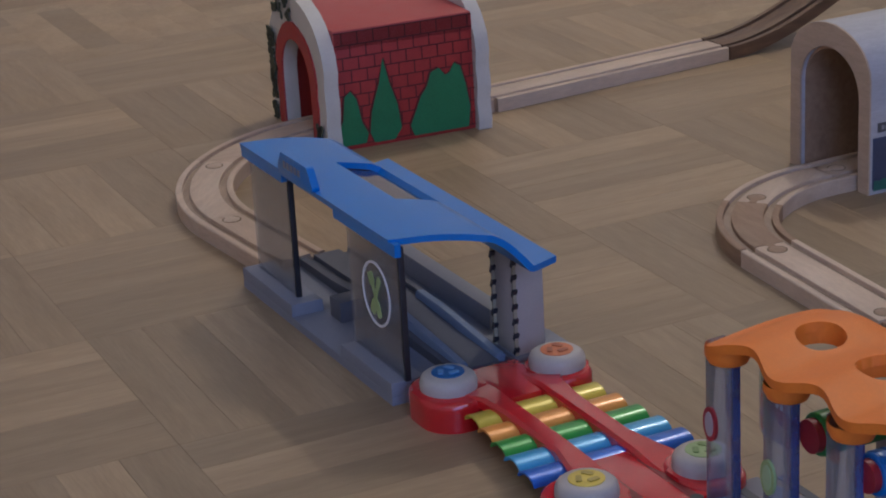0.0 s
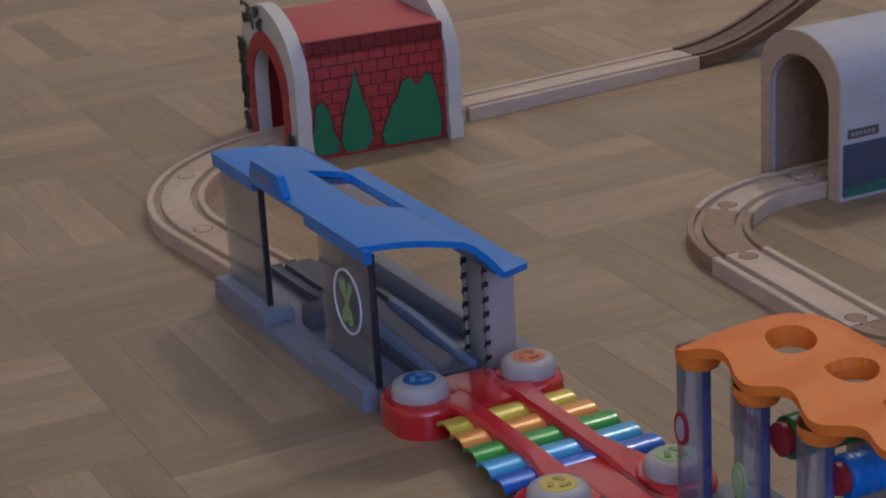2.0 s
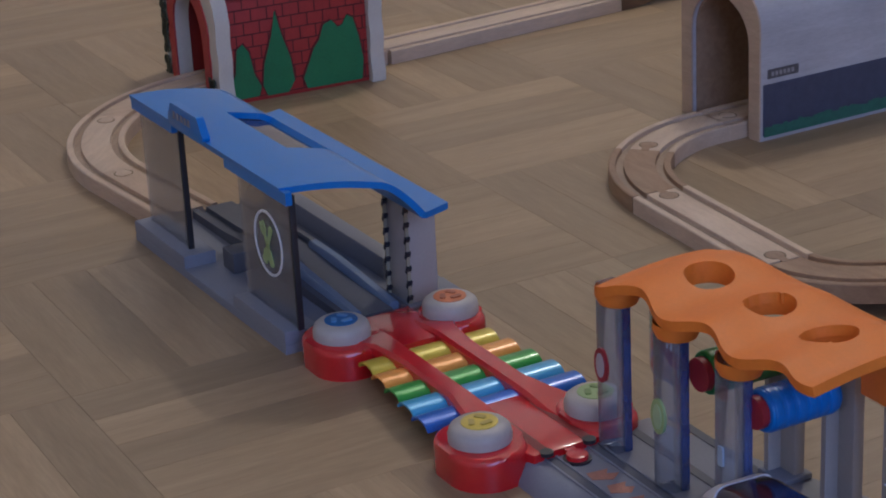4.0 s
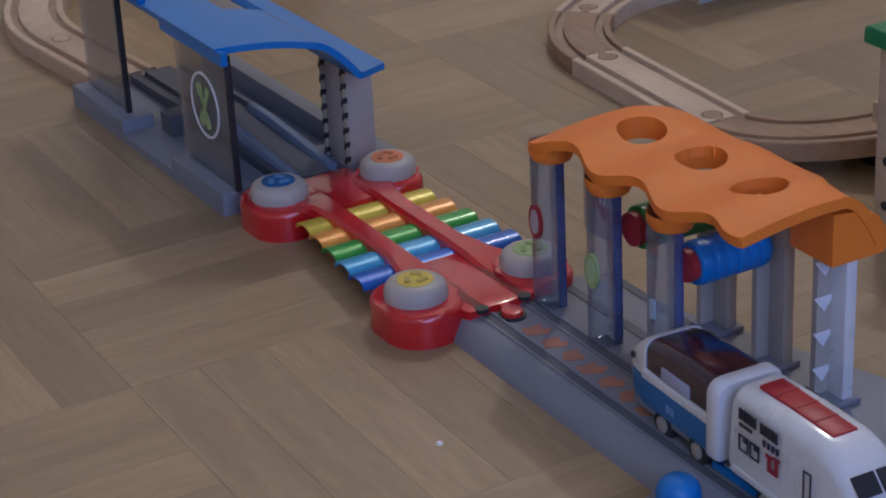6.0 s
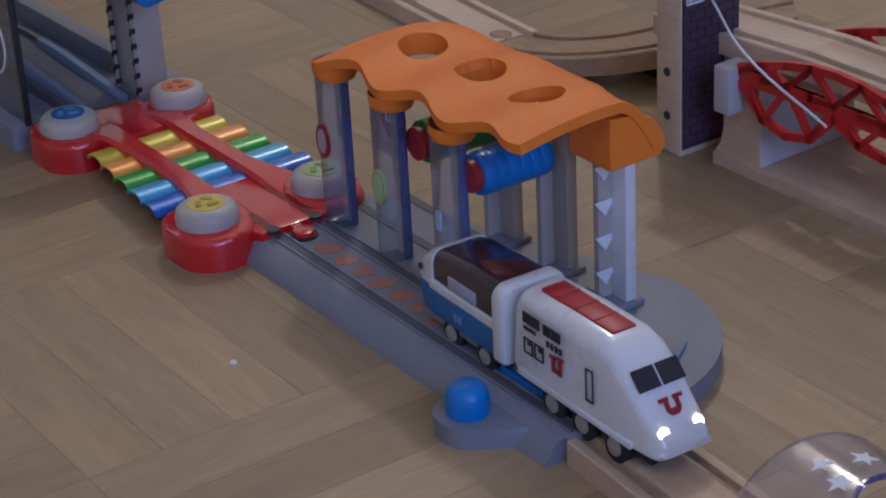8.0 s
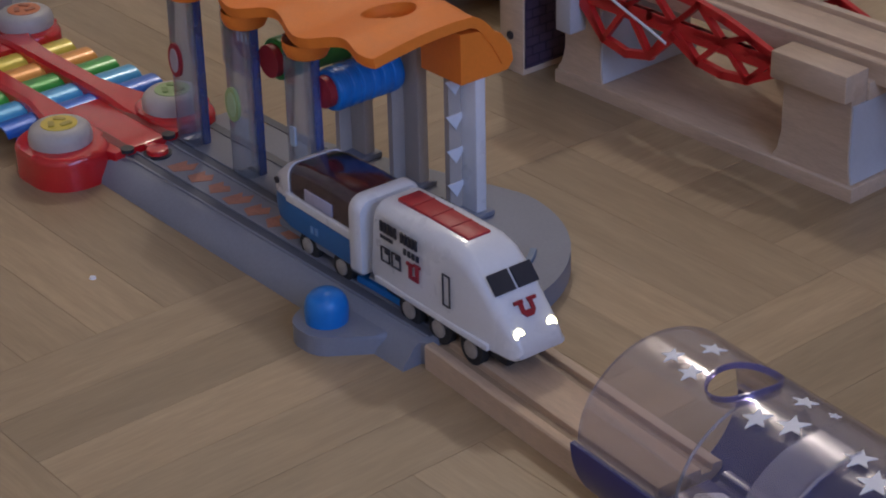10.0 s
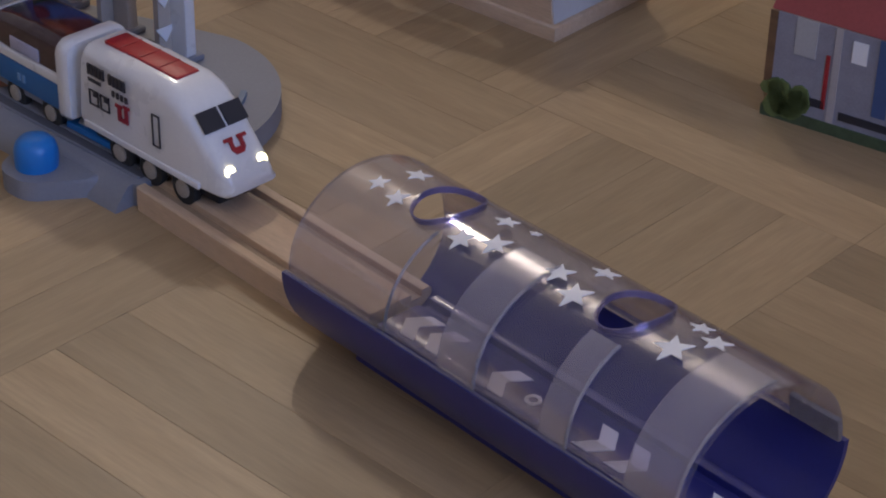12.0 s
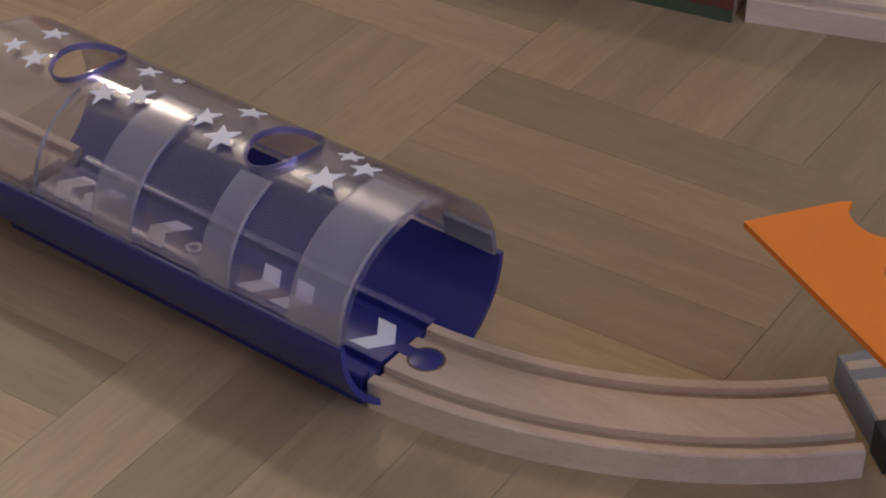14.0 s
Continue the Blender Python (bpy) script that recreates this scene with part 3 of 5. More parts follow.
for sy in (-1, 1):
    b = loft([[(x, sy * (yc + w), z) for w, z in ((-hw, 0.0125), (-hw, zt - 0.002), (-hw + 0.002, zt), (hw - 0.002, zt), (hw, zt - 0.002), (hw, 0.0125))]
              for x, yc, hw, zt in ((-0.084, 0.024, 0.014, 0.0158), (-0.068, 0.022, 0.012, 0.0185), (-0.055, 0.019, 0.008, 0.0195), (-0.03, 0.0175, 0.0065, 0.0195), (0.025, 0.0175, 0.0065, 0.0195), (0.048, 0.020, 0.009, 0.0190), (0.064, 0.024, 0.013, 0.0172), (0.080, 0.026, 0.013, 0.0150))])
    part("side_rail", b, RED, XY)
    # Darker red on the skirts paints in the shade below the rails.
    part("side_skirt", box(-0.06, 0.06, sy * 0.0175 - 0.004, sy * 0.0175 + 0.004, 0.0, 0.0115), mat("red_skirt_painted_shade", (0.45, 0.012, 0.018), 0.4), XY)
BARS = (("yellow", (0.72, 0.58, 0.06)), ("orange", (0.85, 0.36, 0.06)), ("green", (0.06, 0.36, 0.05)), ("light_blue", (0.10, 0.42, 0.72)), ("blue", (0.02, 0.14, 0.62)))
for i, (nm, c) in enumerate(BARS):
    x = -0.0425 + 0.0195 * i
    half = 0.043 + 0.0022 * i
    prof = [(x + 0.0093 * math.cos(radians(a)), 0.0110 + 0.0050 * math.sin(radians(a))) for a in range(0, 181, 18)]
    prof += [(x + 0.0081 * math.cos(radians(a)), 0.0110 + 0.0038 * math.sin(radians(a))) for a in range(180, -1, -18)]
    part("sound_bar", loft([[(px, y, pz) for px, pz in prof] for y in (-half + 0.004, half)]), mat("enamel_" + nm, c, 0.34, metal=0.15, coat=0.3, vary=0.04, bump=0.02), XY,
         "%s enamelled metal bar" % nm.replace("_", " "))

# ---- orange wash gate on its grey base ----
WG = thing("toy_train_wash", pose(0, 0, 0), "grey toy track base with an orange scalloped roof on posts", "toy train wash")
gb = [(-0.262, -0.0215), (-0.004, -0.0215), (0.000, -0.018), (0.003, 0.020)] + ring(-0.077, 0.030, 0.0790, n=22, a0=-5, a1=95) + [(-0.200, 0.070), (-0.262, 0.055)]
BASE = part("base_plate", prism(gb, 0, 0.0112, 0.0012), GREY, WG)
part("sloped_edge", loft([[(x, -0.0310, 0.0), (x, -0.0205, 0.0), (x, -0.0205, 0.0112), (x, -0.0235, 0.0105), (x, -0.0300, 0.003)] for x in (-0.262, -0.2, -0.1, -0.003)]), GREY, WG)
for y in (-0.0128, 0.0128):
    for s in (-1, 1):
        part("groove_lip", box(-0.258, -0.060 if y > 0 else -0.004, y + s * 0.0033 - 0.0006, y + s * 0.0033 + 0.0006, 0.0110, 0.0122), GREY, BASE)
    part("groove", box(-0.260, -0.060 if y > 0 else -0.004, y - 0.0026, y + 0.0026, 0.0111, 0.0115), GREY_DARK, BASE)


def siding(off):
    out = []
    for i in range(25):
        s = i / 24
        x = -0.255 + 0.250 * s
        k = min(1, max(0, (s - 0.52) / 0.42))
        y = 0.052 - 0.052 * (k * k * (3 - 2 * k))
        out.append((x, y + off, 0.0111, 0))
    return out


for off in (-0.0128, 0.0128):
    part("siding_groove", sweep([(-0.0026, 0), (0.0026, 0), (0.0026, 0.0006), (-0.0026, 0.0006)], siding(off)[0 if off > 0 else 0:25 if off > 0 else 20]), GREY_DARK, BASE)
WORN = mat("worn_orange_print", (0.46, 0.20, 0.13), 0.6, vary=0.3, scale=160)
for k in range(7):
    x = -0.226 + 0.0165 * k
    w = 0.0016 * (k % 3)
    part("printed_mark", prism([(x, -0.0065 + w), (x + 0.0075, -0.0075), (x + 0.0125, 0.0015), (x + 0.0080, 0.0075 - w), (x + 0.0055, 0.0020), (x + 0.0015, 0.0050)], 0.0112, 0.01145), WORN, BASE)
part("rim_ridge", loft([[(-0.077 + r * math.cos(radians(a)), 0.030 + r * math.sin(radians(a)), z) for r, z in ((0.060, 0.0112), (0.060, 0.0135), (0.063, 0.0135), (0.063, 0.0112))] for a in range(-18, 46, 4)]), GREY_BLUE, BASE)
AR = part("arrow_plate", prism([(-0.064, -0.0085), (-0.024, -0.0085), (-0.018, 0.0085), (-0.058, 0.0085)], 0.0113, 0.0150, 0.0008), BLUE, WG)
ch = prism([(-0.058, -0.006), (-0.052, -0.006), (-0.0585, 0.0005), (-0.050, 0.006), (-0.056, 0.006), (-0.0635, 0.0005)], 0.0150, 0.0154)
part("white_chevron", ch, PRINT_WHITE, AR)
part("white_label", box(-0.041, -0.030, -0.004, 0.0045, 0.0150, 0.0153), mat("faded_label", (0.45, 0.55, 0.75), 0.5), AR)
part("button_pod", prism(blob([(-0.0500, -0.0385), (-0.0460, -0.0385), (-0.034, -0.022), (-0.058, -0.022)], 0.0140), 0, 0.0095, 0.0025, 3), GREY, WG)
part("push_knob", lathe([(0.0097, 0.0090), (0.0101, 0.0140), (0.0099, 0.0178), (0.0090, 0.0207), (0.0070, 0.0230), (0.0038, 0.0243), (0, 0.0247)], m=Matrix.Translation((-0.0486, -0.0376, 0))), BLUE, WG)


def wash_roof(u, v):
    x = -0.2370 + 0.1640 * u
    y = 0.0145 + 0.092 * v
    z = 0.1105 + 0.0035 * u * u - 0.0023 * math.cos(2 * math.pi * (u * 3.0 - 0.05)) * (1 - 0.45 * v) * min(1.0, (1.0 - u) / 0.15 + 0.2) - 0.003 * max(0, 0.08 - u) / 0.08
    z += 0.0045 * math.sin(math.pi * min(1.0, v / 0.95))
    wave = 0.5 + 0.5 * math.cos(2 * math.pi * (u * 3.0 - 0.05))
    if v > 0.60:
        d = (v - 0.60) / 0.40
        k = min(1.0, max(0.0, (u - 0.66) / 0.26))
        k = k * k * (3 - 2 * k)
        y -= (0.006 + 0.007 * k) * d
        z -= (0.009 + 0.013 * k) * d ** 2.0
        y -= 0.006 * (1 - wave) * (1 - k) * d * d
    y -= 0.0066 * wave * (1 - v) ** 3 * min(1.0, (1.0 - u) / 0.12 + 0.25)
    return Vector((x, y, z))


part("roof", sheet(96, 48, wash_roof, 0.0052, holes=((0.24, 0.37, 0.080, 0.133), (0.53, 0.37, 0.080, 0.133), (0.80, 0.37, 0.080, 0.133))), ORANGE, WG, smooth=55)
for hu in (0.24, 0.53, 0.80):
    rim = []
    for k in range(37):
        a = 2 * math.pi * k / 36
        c, d = math.cos(a), math.sin(a)
        p, q = wash_roof(hu + 0.080 * c, 0.37 + 0.133 * d), wash_roof(hu + 0.092 * c, 0.37 + 0.152 * d)
        rim.append([p - Vector((0, 0, 0.0008)), p - Vector((0, 0, 0.0115)), Vector((q.x, q.y, p.z - 0.0115)), Vector((q.x, q.y, min(p.z, q.z) - 0.0030))])
    part("hole_collar", loft(rim, caps=False), ORANGE, WG)
for i, x in enumerate((-0.2410, -0.1905, -0.1400)):
    P = part("blue_post", box(x - 0.0068, x + 0.0068, 0.0145, 0.0262, 0.0112, 0.103, 0.0010), CLEAR_BLUE, WG)
    part("post_rib", box(x + 0.0042, x + 0.0066, 0.0225, 0.0268, 0.0112, 0.103, 0.0004), CLEAR_EDGE, P)
    part("roof_socket", lathe([(0.0116, 0.1030), (0.0116, 0.0990), (0.0098, 0.0952), (0, 0.0942)], m=Matrix.Translation((x + 0.006, 0.0200, 0))), ORANGE, WG)
    disc = Matrix.Translation((x, 0.0140, 0.060 if i == 0 else 0.052)) @ Matrix.Rotation(radians(90), 4, "X")
    if i < 2:
        part("sign_disc", prism(ring(0, 0, 0.0058, 0.0092), 0, 0.0015, m=disc), PRINT_RED if i == 0 else LIME, P)
        part("sign_face", prism(ring(0, 0, 0.0036, 0.0066), 0.0015, 0.0018, m=disc), mat("faded_white_print", (0.45, 0.42, 0.46), 0.5) if i == 0 else mat("pale_lime_print", (0.45, 0.62, 0.35), 0.4), P)
    else:
        part("pale_slot", prism(blob([(-0.001, -0.004), (0.001, -0.004), (0.001, 0.004), (-0.001, 0.004)], 0.001), 0, 0.0010, m=disc), mat("pale_slot_print", (0.42, 0.52, 0.66), 0.4), P)
# The end post is white; the other posts and all side strips are beige.
for x in (-0.082, -0.126, -0.170):
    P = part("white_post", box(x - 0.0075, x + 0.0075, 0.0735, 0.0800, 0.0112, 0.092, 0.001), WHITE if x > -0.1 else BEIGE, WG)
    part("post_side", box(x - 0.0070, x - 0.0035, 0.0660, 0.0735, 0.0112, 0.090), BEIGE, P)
    if x > -0.1:
        flange = [(0.0640, 0.0850), (0.0930, 0.0850), (0.0965, 0.0890), (0.0950, 0.0970), (0.0890, 0.1045), (0.0800, 0.1085), (0.0640, 0.1105)]
        part("roof_flange", loft([[(fx, fy, fz) for fy, fz in flange] for fx in (-0.1030, -0.0735)]), ORANGE, WG)
        for k in range(4):
            part("white_triangle", prism([(-0.004, -0.006), (0.004, 0), (-0.004, 0.006)], 0, 0.0005, m=Matrix.Translation((x - 0.0030, 0.0695, 0.025 + 0.018 * k)) @ Matrix.Rotation(radians(90), 4, "Y")), PRINT_WHITE, P)
    part("post_foot", box(x - 0.010, x + 0.010, 0.064, 0.083, 0.0112, 0.0145, 0.001), GREY, P)
roll = Matrix.Rotation(radians(-90), 4, "X")
DR = part("roller", cyl(0.0105, 0.0, 0.040, 28, bevel=0.0015, m=Matrix.Translation((-0.1325, 0.030, 0.0735)) @ roll), BLUE, WG, "blue ribbed hanging roller")
for k in range(6):
    part("roller_rib", cyl(0.0109, 0, 0.0045, 28, bevel=0.0006, m=Matrix.Translation((-0.1325, 0.032 + 0.0062 * k, 0.0735)) @ roll), BLUE, DR)
part("roller_cap", cyl(0.0080, -0.004, 0.0, 20, m=Matrix.Translation((-0.1325, 0.030, 0.0735)) @ roll), PRINT_RED, DR)
DG = part("roller", cyl(0.0110, 0.0, 0.044, 28, bevel=0.0015, m=Matrix.Translation((-0.1785, 0.032, 0.0745)) @ roll), GREEN, WG, "green hanging roller")
part("roller_cap", cyl(0.0085, -0.004, 0.0, 20, m=Matrix.Translation((-0.1785, 0.032, 0.0745)) @ roll), PRINT_RED, DG)
SP = part("clear_sign_panel", prism(blob([(-0.012, -0.018), (0.012, -0.018), (0.012, 0.018), (-0.012, 0.018)], 0.004), 0, 0.001, m=Matrix.Translation((-0.2235, 0.042, 0.0715)) @ Matrix.Rotation(radians(90), 4, "X")), CLEAR, WG)
part("stop_octagon", prism(ring(0, 0, 0.0115, n=8, a0=22.5, a1=382.5), 0.001, 0.0018, m=Matrix.Translation((-0.2165, 0.042, 0.0715)) @ Matrix.Rotation(radians(90), 4, "X")), PRINT_RED, SP)
bars_text(SP, "stop_lettering", -0.2235, -0.2095, 0.0402, 0.0690, 0.0745, PRINT_WHITE, 4)

# ---- star tunnel ----
TUN = thing("star_tunnel", pose(0.123, -0.0120, 0, 0, 0, LINE), "clear tube tunnel with white stars on a dark blue base", "toy tunnel")
RT, ZT, LT, T0 = 0.0381, 0.0376, 0.2155, 0.0113


def tube(r, a, x, z0=ZT):
    return (x + 0.107 * r * math.cos(radians(a)), r * math.cos(radians(a)), z0 + r * math.sin(radians(a)))


def tube_sheet(r, thick, a0, a1, x0, x1, nx=48, na=40, holes=()):
    def fn(u, v):
        return Vector(tube(r, a0 + (a1 - a0) * v, x0 + (x1 - x0) * u))
    return sheet(nx, na, fn, thick, holes=holes)


part("blue_shell", tube_sheet(RT, 0.0022, 180, 360, T0, LT), NAVY, TUN)
dk = sweep(TRACK, [(0.030, 0, 0.0, 0), (0.205, 0, 0.0, 0)])
DK = part("track_deck", dk, NAVY, TUN)
HOLES = (0.0572, 0.1527)
C0, C1 = T0 + 0.001, LT - 0.001
COV = part("clear_cover", tube_sheet(RT - 0.0005, 0.0014, 0, 180, C0, C1, 72, 48, holes=[((h - C0) / (C1 - C0), 0.495, 0.050, 0.125) for h in HOLES]), CLEAR_VIOLET, TUN)
for x0, x1, top in ((0.0985, 0.1180, 92), (0.1505, 0.1640, 116), (0.1910, 0.2135, 86)):
    part("frosted_band", tube_sheet(RT + 0.0006, 0.0009, top, 179, x0, x1, 6, 26), FROST, COV)
    part("band_ridge", tube_sheet(RT + 0.0013, 0.0009, top, 179, x1 - 0.0006, x1 + 0.0004, 1, 26), CLEAR_EDGE_PALE, COV)
part("band_ridge", tube_sheet(RT + 0.0008, 0.0009, 112, 179, 0.0690, 0.0699, 1, 26), CLEAR_EDGE_PALE, COV)
part("cover_seam", tube_sheet(RT + 0.0006, 0.0010, 179.5, 181.2, C0, C1, 30, 2), CLEAR_EDGE_PALE, COV)
part("end_latch", tube_sheet(RT - 0.0012, 0.0022, 2, 17, LT - 0.022, LT - 0.0005, 6, 6), CLEAR_EDGE_PALE, COV)
for h in HOLES:
    rim = []
    for i in range(37):
        a = 2 * math.pi * i / 36
        x, an = h + 0.0100 * math.cos(a), 89.0 + 22.5 * math.sin(a)
        rim.append([tube(RT + d, an + e, x + f) for d, e, f in ((0.0008, 0, 0), (-0.0016, 0, 0), (-0.0016, 1.3 * math.sin(a), 0.0008 * math.cos(a)), (0.0008, 1.3 * math.sin(a), 0.0008 * math.cos(a)))])
    part("hole_rim", loft(rim, caps=False), CLEAR_RIM, COV)


def star(cx, ca, r, turn):
    pts = []
    for i in range(10):
        rr = r if i % 2 == 0 else r * 0.42
        a = radians(turn + 36 * i)
        pts.append((cx + rr * math.cos(a), ca + rr * math.sin(a)))
    b = bmesh.new()
    for d in (0.0004, 0.0009):
        vs = [b.verts.new(tube(RT + d, math.degrees(s / RT), x)) for x, s in pts]
        c = b.verts.new(tube(RT + d, math.degrees(ca / RT), cx))
        for i in range(10):
            b.faces.new((c, vs[i], vs[(i + 1) % 10]))
    n = 11
    b.verts.ensure_lookup_table()
    for i in range(10):
        b.faces.new((b.verts[i], b.verts[(i + 1) % 10], b.verts[n + (i + 1) % 10], b.verts[n + i]))
    return b


STARS = ((0.0350, 83, 0.0052), (0.0298, 104, 0.0044), (0.0425, 107, 0.0050), (0.0795, 109, 0.0058), (0.0915, 101, 0.0062), (0.0815, 80, 0.0048), (0.0935, 76, 0.0024),
         (0.1205, 96, 0.0058), (0.1335, 104, 0.0068), (0.1290, 76, 0.0054), (0.1785, 102, 0.0072), (0.1750, 77, 0.0046), (0.1853, 83, 0.0056))
for x, a, r in STARS:
    part("star", star(x, radians(a) * RT, r, 12 + 40 * x), PRINT_WHITE, COV)
for x in (0.0425, 0.0570, 0.0920, 0.1405, 0.1565, 0.1945):
    d = -1 if x < 0.11 else 1
    c = [(x - 0.006 * d, -0.0085), (x + 0.002 * d, -0.0085), (x + 0.008 * d, 0.0), (x + 0.002 * d, 0.0085), (x - 0.006 * d, 0.0085), (x, 0.0)]
    part("white_chevron", prism(c if d > 0 else c[::-1], 0.0118, 0.0124), PRINT_WHITE, DK)
part("white_ring_mark", lathe([(0.0034, 0.0118), (0.0034, 0.0124), (0.0019, 0.0124), (0.0019, 0.0118)], 20, m=Matrix.Translation((0.1070, -0.0005, 0))), PRINT_WHITE, DK)
peg(TUN, 0.205, 0, 0, 0, NAVY)

# ---- battery train ----
TRAIN = pose(-0.0470, 0.0035, 0.012, 0, 0, -2)


def rsec(x, w, z0, z1, r0, r1, n=5, lean=0.0):
    """A rounded cross section at x: half width w, from z0 to z1."""
    pts = []
    for cy, cz, r, a0 in ((w - r0, z0 + r0, r0, -90), (w - r1 - lean, z1 - r1, r1, 0), (-(w - r1 - lean), z1 - r1, r1, 90), (-(w - r0), z0 + r0, r0, 180)):
        for i in range(n + 1):
            a = radians(a0 + 90 * i / n)
            pts.append((x, cy + r * math.cos(a), cz + r * math.sin(a)))
    return pts


HUB = mat("worn_cream_hub", (0.40, 0.36, 0.31), 0.4, vary=0.2, scale=300)


def wheel(parent, x, y, z, r, m_tyre=RUBBER):
    m = Matrix.Translation((x, y, z)) @ Matrix.Rotation(radians(90), 4, "X")
    w = part("wheel", cyl(r, -0.0022, 0.0022, 20, bevel=0.0006, m=m), m_tyre, parent)
    s = 1 if y < 0 else -1
    part("hub_cap", lathe([(r * 0.56, 0), (r * 0.54, 0.0008), (r * 0.3, 0.0013), (0, 0.0014)], 18, m=m @ Matrix.Translation((0, 0, 0.0022 * s)) @ Matrix.Diagonal((1, 1, s, 1))), HUB, w)


LO = thing("toy_locomotive", TRAIN, "white battery toy locomotive with red roof grilles and lit headlights", "toy locomotive")
secs = []
for x, w, z0, z1 in ((0.000, 0.0155, 0.012, 0.042), (0.002, 0.0165, 0.0105, 0.0445), (0.030, 0.0170, 0.0100, 0.0455), (0.056, 0.0170, 0.0098, 0.0455), (0.064, 0.0168, 0.0095, 0.0435), (0.073, 0.0164, 0.0090, 0.0375),
                     (0.082, 0.0160, 0.0092, 0.0290), (0.089, 0.0153, 0.0092, 0.0215), (0.093, 0.0142, 0.0094, 0.0170), (0.0950, 0.0125, 0.0104, 0.0140)):
    k = min(0.0075, (z1 - z0) * 0.42)
    secs.append(rsec(x, w, z0, z1, 0.0018, k, lean=0.0018))
BODY = part("body_shell", loft(secs), WHITE, LO)
part("roof_grille", box(0.008, 0.056, -0.0062, 0.0062, 0.0445, 0.0464, 0.0006), mat("red_grille", (0.42, 0.02, 0.03), 0.4), LO)
for k in range(3):
    part("grille_gap", box(0.0182 + 0.0125 * k, 0.0189 + 0.0125 * k, -0.0060, 0.0060, 0.0462, 0.0467), PRINT_RED, LO)
part("chassis", box(0.004, 0.086, -0.0115, 0.0115, 0.0030, 0.0105, 0.001), BLACK, LO)
for sy in (-1, 1):
    for x in (0.0265, 0.0480, 0.0705):
        wheel(LO, x, sy * 0.0125, 0.0045, 0.0078)
    part("side_sill", box(0.004, 0.080, sy * 0.0166 - 0.0009, sy * 0.0166 + 0.0009, 0.0095, 0.0125, 0.0006), WHITE, LO)
    # printed side
    before = set(LO.children)
    yy = sy * 0.01715
    for x0 in (0.007, 0.0195):
        for k in range(5):
            part("vent_slot", box(x0 + 0.0021 * k, x0 + 0.0021 * k + 0.0013, yy - 0.0004, yy + 0.0004, 0.0325, 0.0370), PRINT_BLACK, LO)
    bars_text(LO, "side_lettering", 0.007, 0.015, yy, 0.0295, 0.0310, PRINT_BLACK, 5)
    bars_text(LO, "side_lettering", 0.021, 0.031, yy, 0.0280, 0.0305, PRINT_BLACK, 4)
    for x0 in (0.007, 0.0135):
        b = box(x0, x0 + 0.0055, yy - 0.0003, yy + 0.0003, 0.0195, 0.0200)
        for q in ((x0, x0 + 0.0055, 0.0255, 0.026), (x0, x0 + 0.0006, 0.0195, 0.026), (x0 + 0.0049, x0 + 0.0055, 0.0195, 0.026), (x0 + 0.0025, x0 + 0.0045, 0.0235, 0.0255)):
            b = box(q[0], q[1], yy - 0.0003, yy + 0.0003, q[2], q[3], bm=b)
        part("printed_hatch", b, PRINT_BLACK, LO)
    b = box(0.024, 0.0258, yy - 0.0003, yy + 0.0003, 0.0200, 0.0245)
    b = box(0.0280, 0.0298, yy - 0.0003, yy + 0.0003, 0.0200, 0.0255, bm=b)
    b = box(0.024, 0.0298, yy - 0.0003, yy + 0.0003, 0.0190, 0.0206, bm=b)
    b = box(0.0228, 0.0265, yy - 0.0003, yy + 0.0003, 0.0245, 0.0258, bm=b)
    b = box(0.0273, 0.0310, yy - 0.0003, yy + 0.0003, 0.0255, 0.0266, bm=b)
    part("red_emblem", b, PRINT_RED, LO)
    b = box(0.0440, 0.0445, yy - 0.0003, yy + 0.0003, 0.0165, 0.0300)
    for q in ((0.0478, 0.0483, 0.0165, 0.0300), (0.0440, 0.0483, 0.0165, 0.0170), (0.0440, 0.0483, 0.0295, 0.0300)):
        b = box(q[0], q[1], yy - 0.0003, yy + 0.0003, q[2], q[3], bm=b)
    part("printed_door", b, PRINT_BLACK, LO)
    for o in set(LO.children) - before:
        o.data.transform(Matrix.Translation((0.0012, 0, 0.0012)) @ Matrix.Diagonal((1.14, 1, 1.05, 1)))
NOSE = Matrix.Translation((0.0765, 0, 0.0352)) @ Matrix.Rotation(radians(45), 4, "Y")
for y0, y1 in ((-0.0118, -0.0008), (0.0008, 0.0118)):
    part("windscreen", prism([(-0.0045, y0), (0.0045, y0), (0.0045, y1), (-0.0045, y1)], -0.0002, 0.0006, m=NOSE), PRINT_BLACK, LO)
b = prism([(0.0, -0.0036), (0.0044, -0.0036), (0.0064, -0.0018), (0.0064, 0.0018), (0.0044, 0.0036), (0.0, 0.0036), (0.0, 0.0018), (0.0036, 0.0018), (0.0036, -0.0018), (0.0, -0.0018)], 0, 0.0008,
          m=Matrix.Translation((0.0838, 0, 0.0282)) @ Matrix.Rotation(radians(52), 4, "Y"))
for y0, y1 in ((-0.0058, -0.0012), (0.0014, 0.0060)):
    b = prism([(-0.0010, y0), (0.0006, y0), (0.0006, y1), (-0.0010, y1)], 0, 0.0008, bm=b, m=Matrix.Translation((0.0838, 0, 0.0282)) @ Matrix.Rotation(radians(52), 4, "Y"))
part("front_emblem", b, PRINT_RED, LO)
for y in (-0.0088, 0.0088):
    part("headlight", cyl(0.0027, -0.001, 0.0010, 18, bevel=0.0004, m=Matrix.Translation((0.0905, y, 0.0185)) @ Matrix.Rotation(radians(68), 4, "Y")), HEADLIGHT, LO)
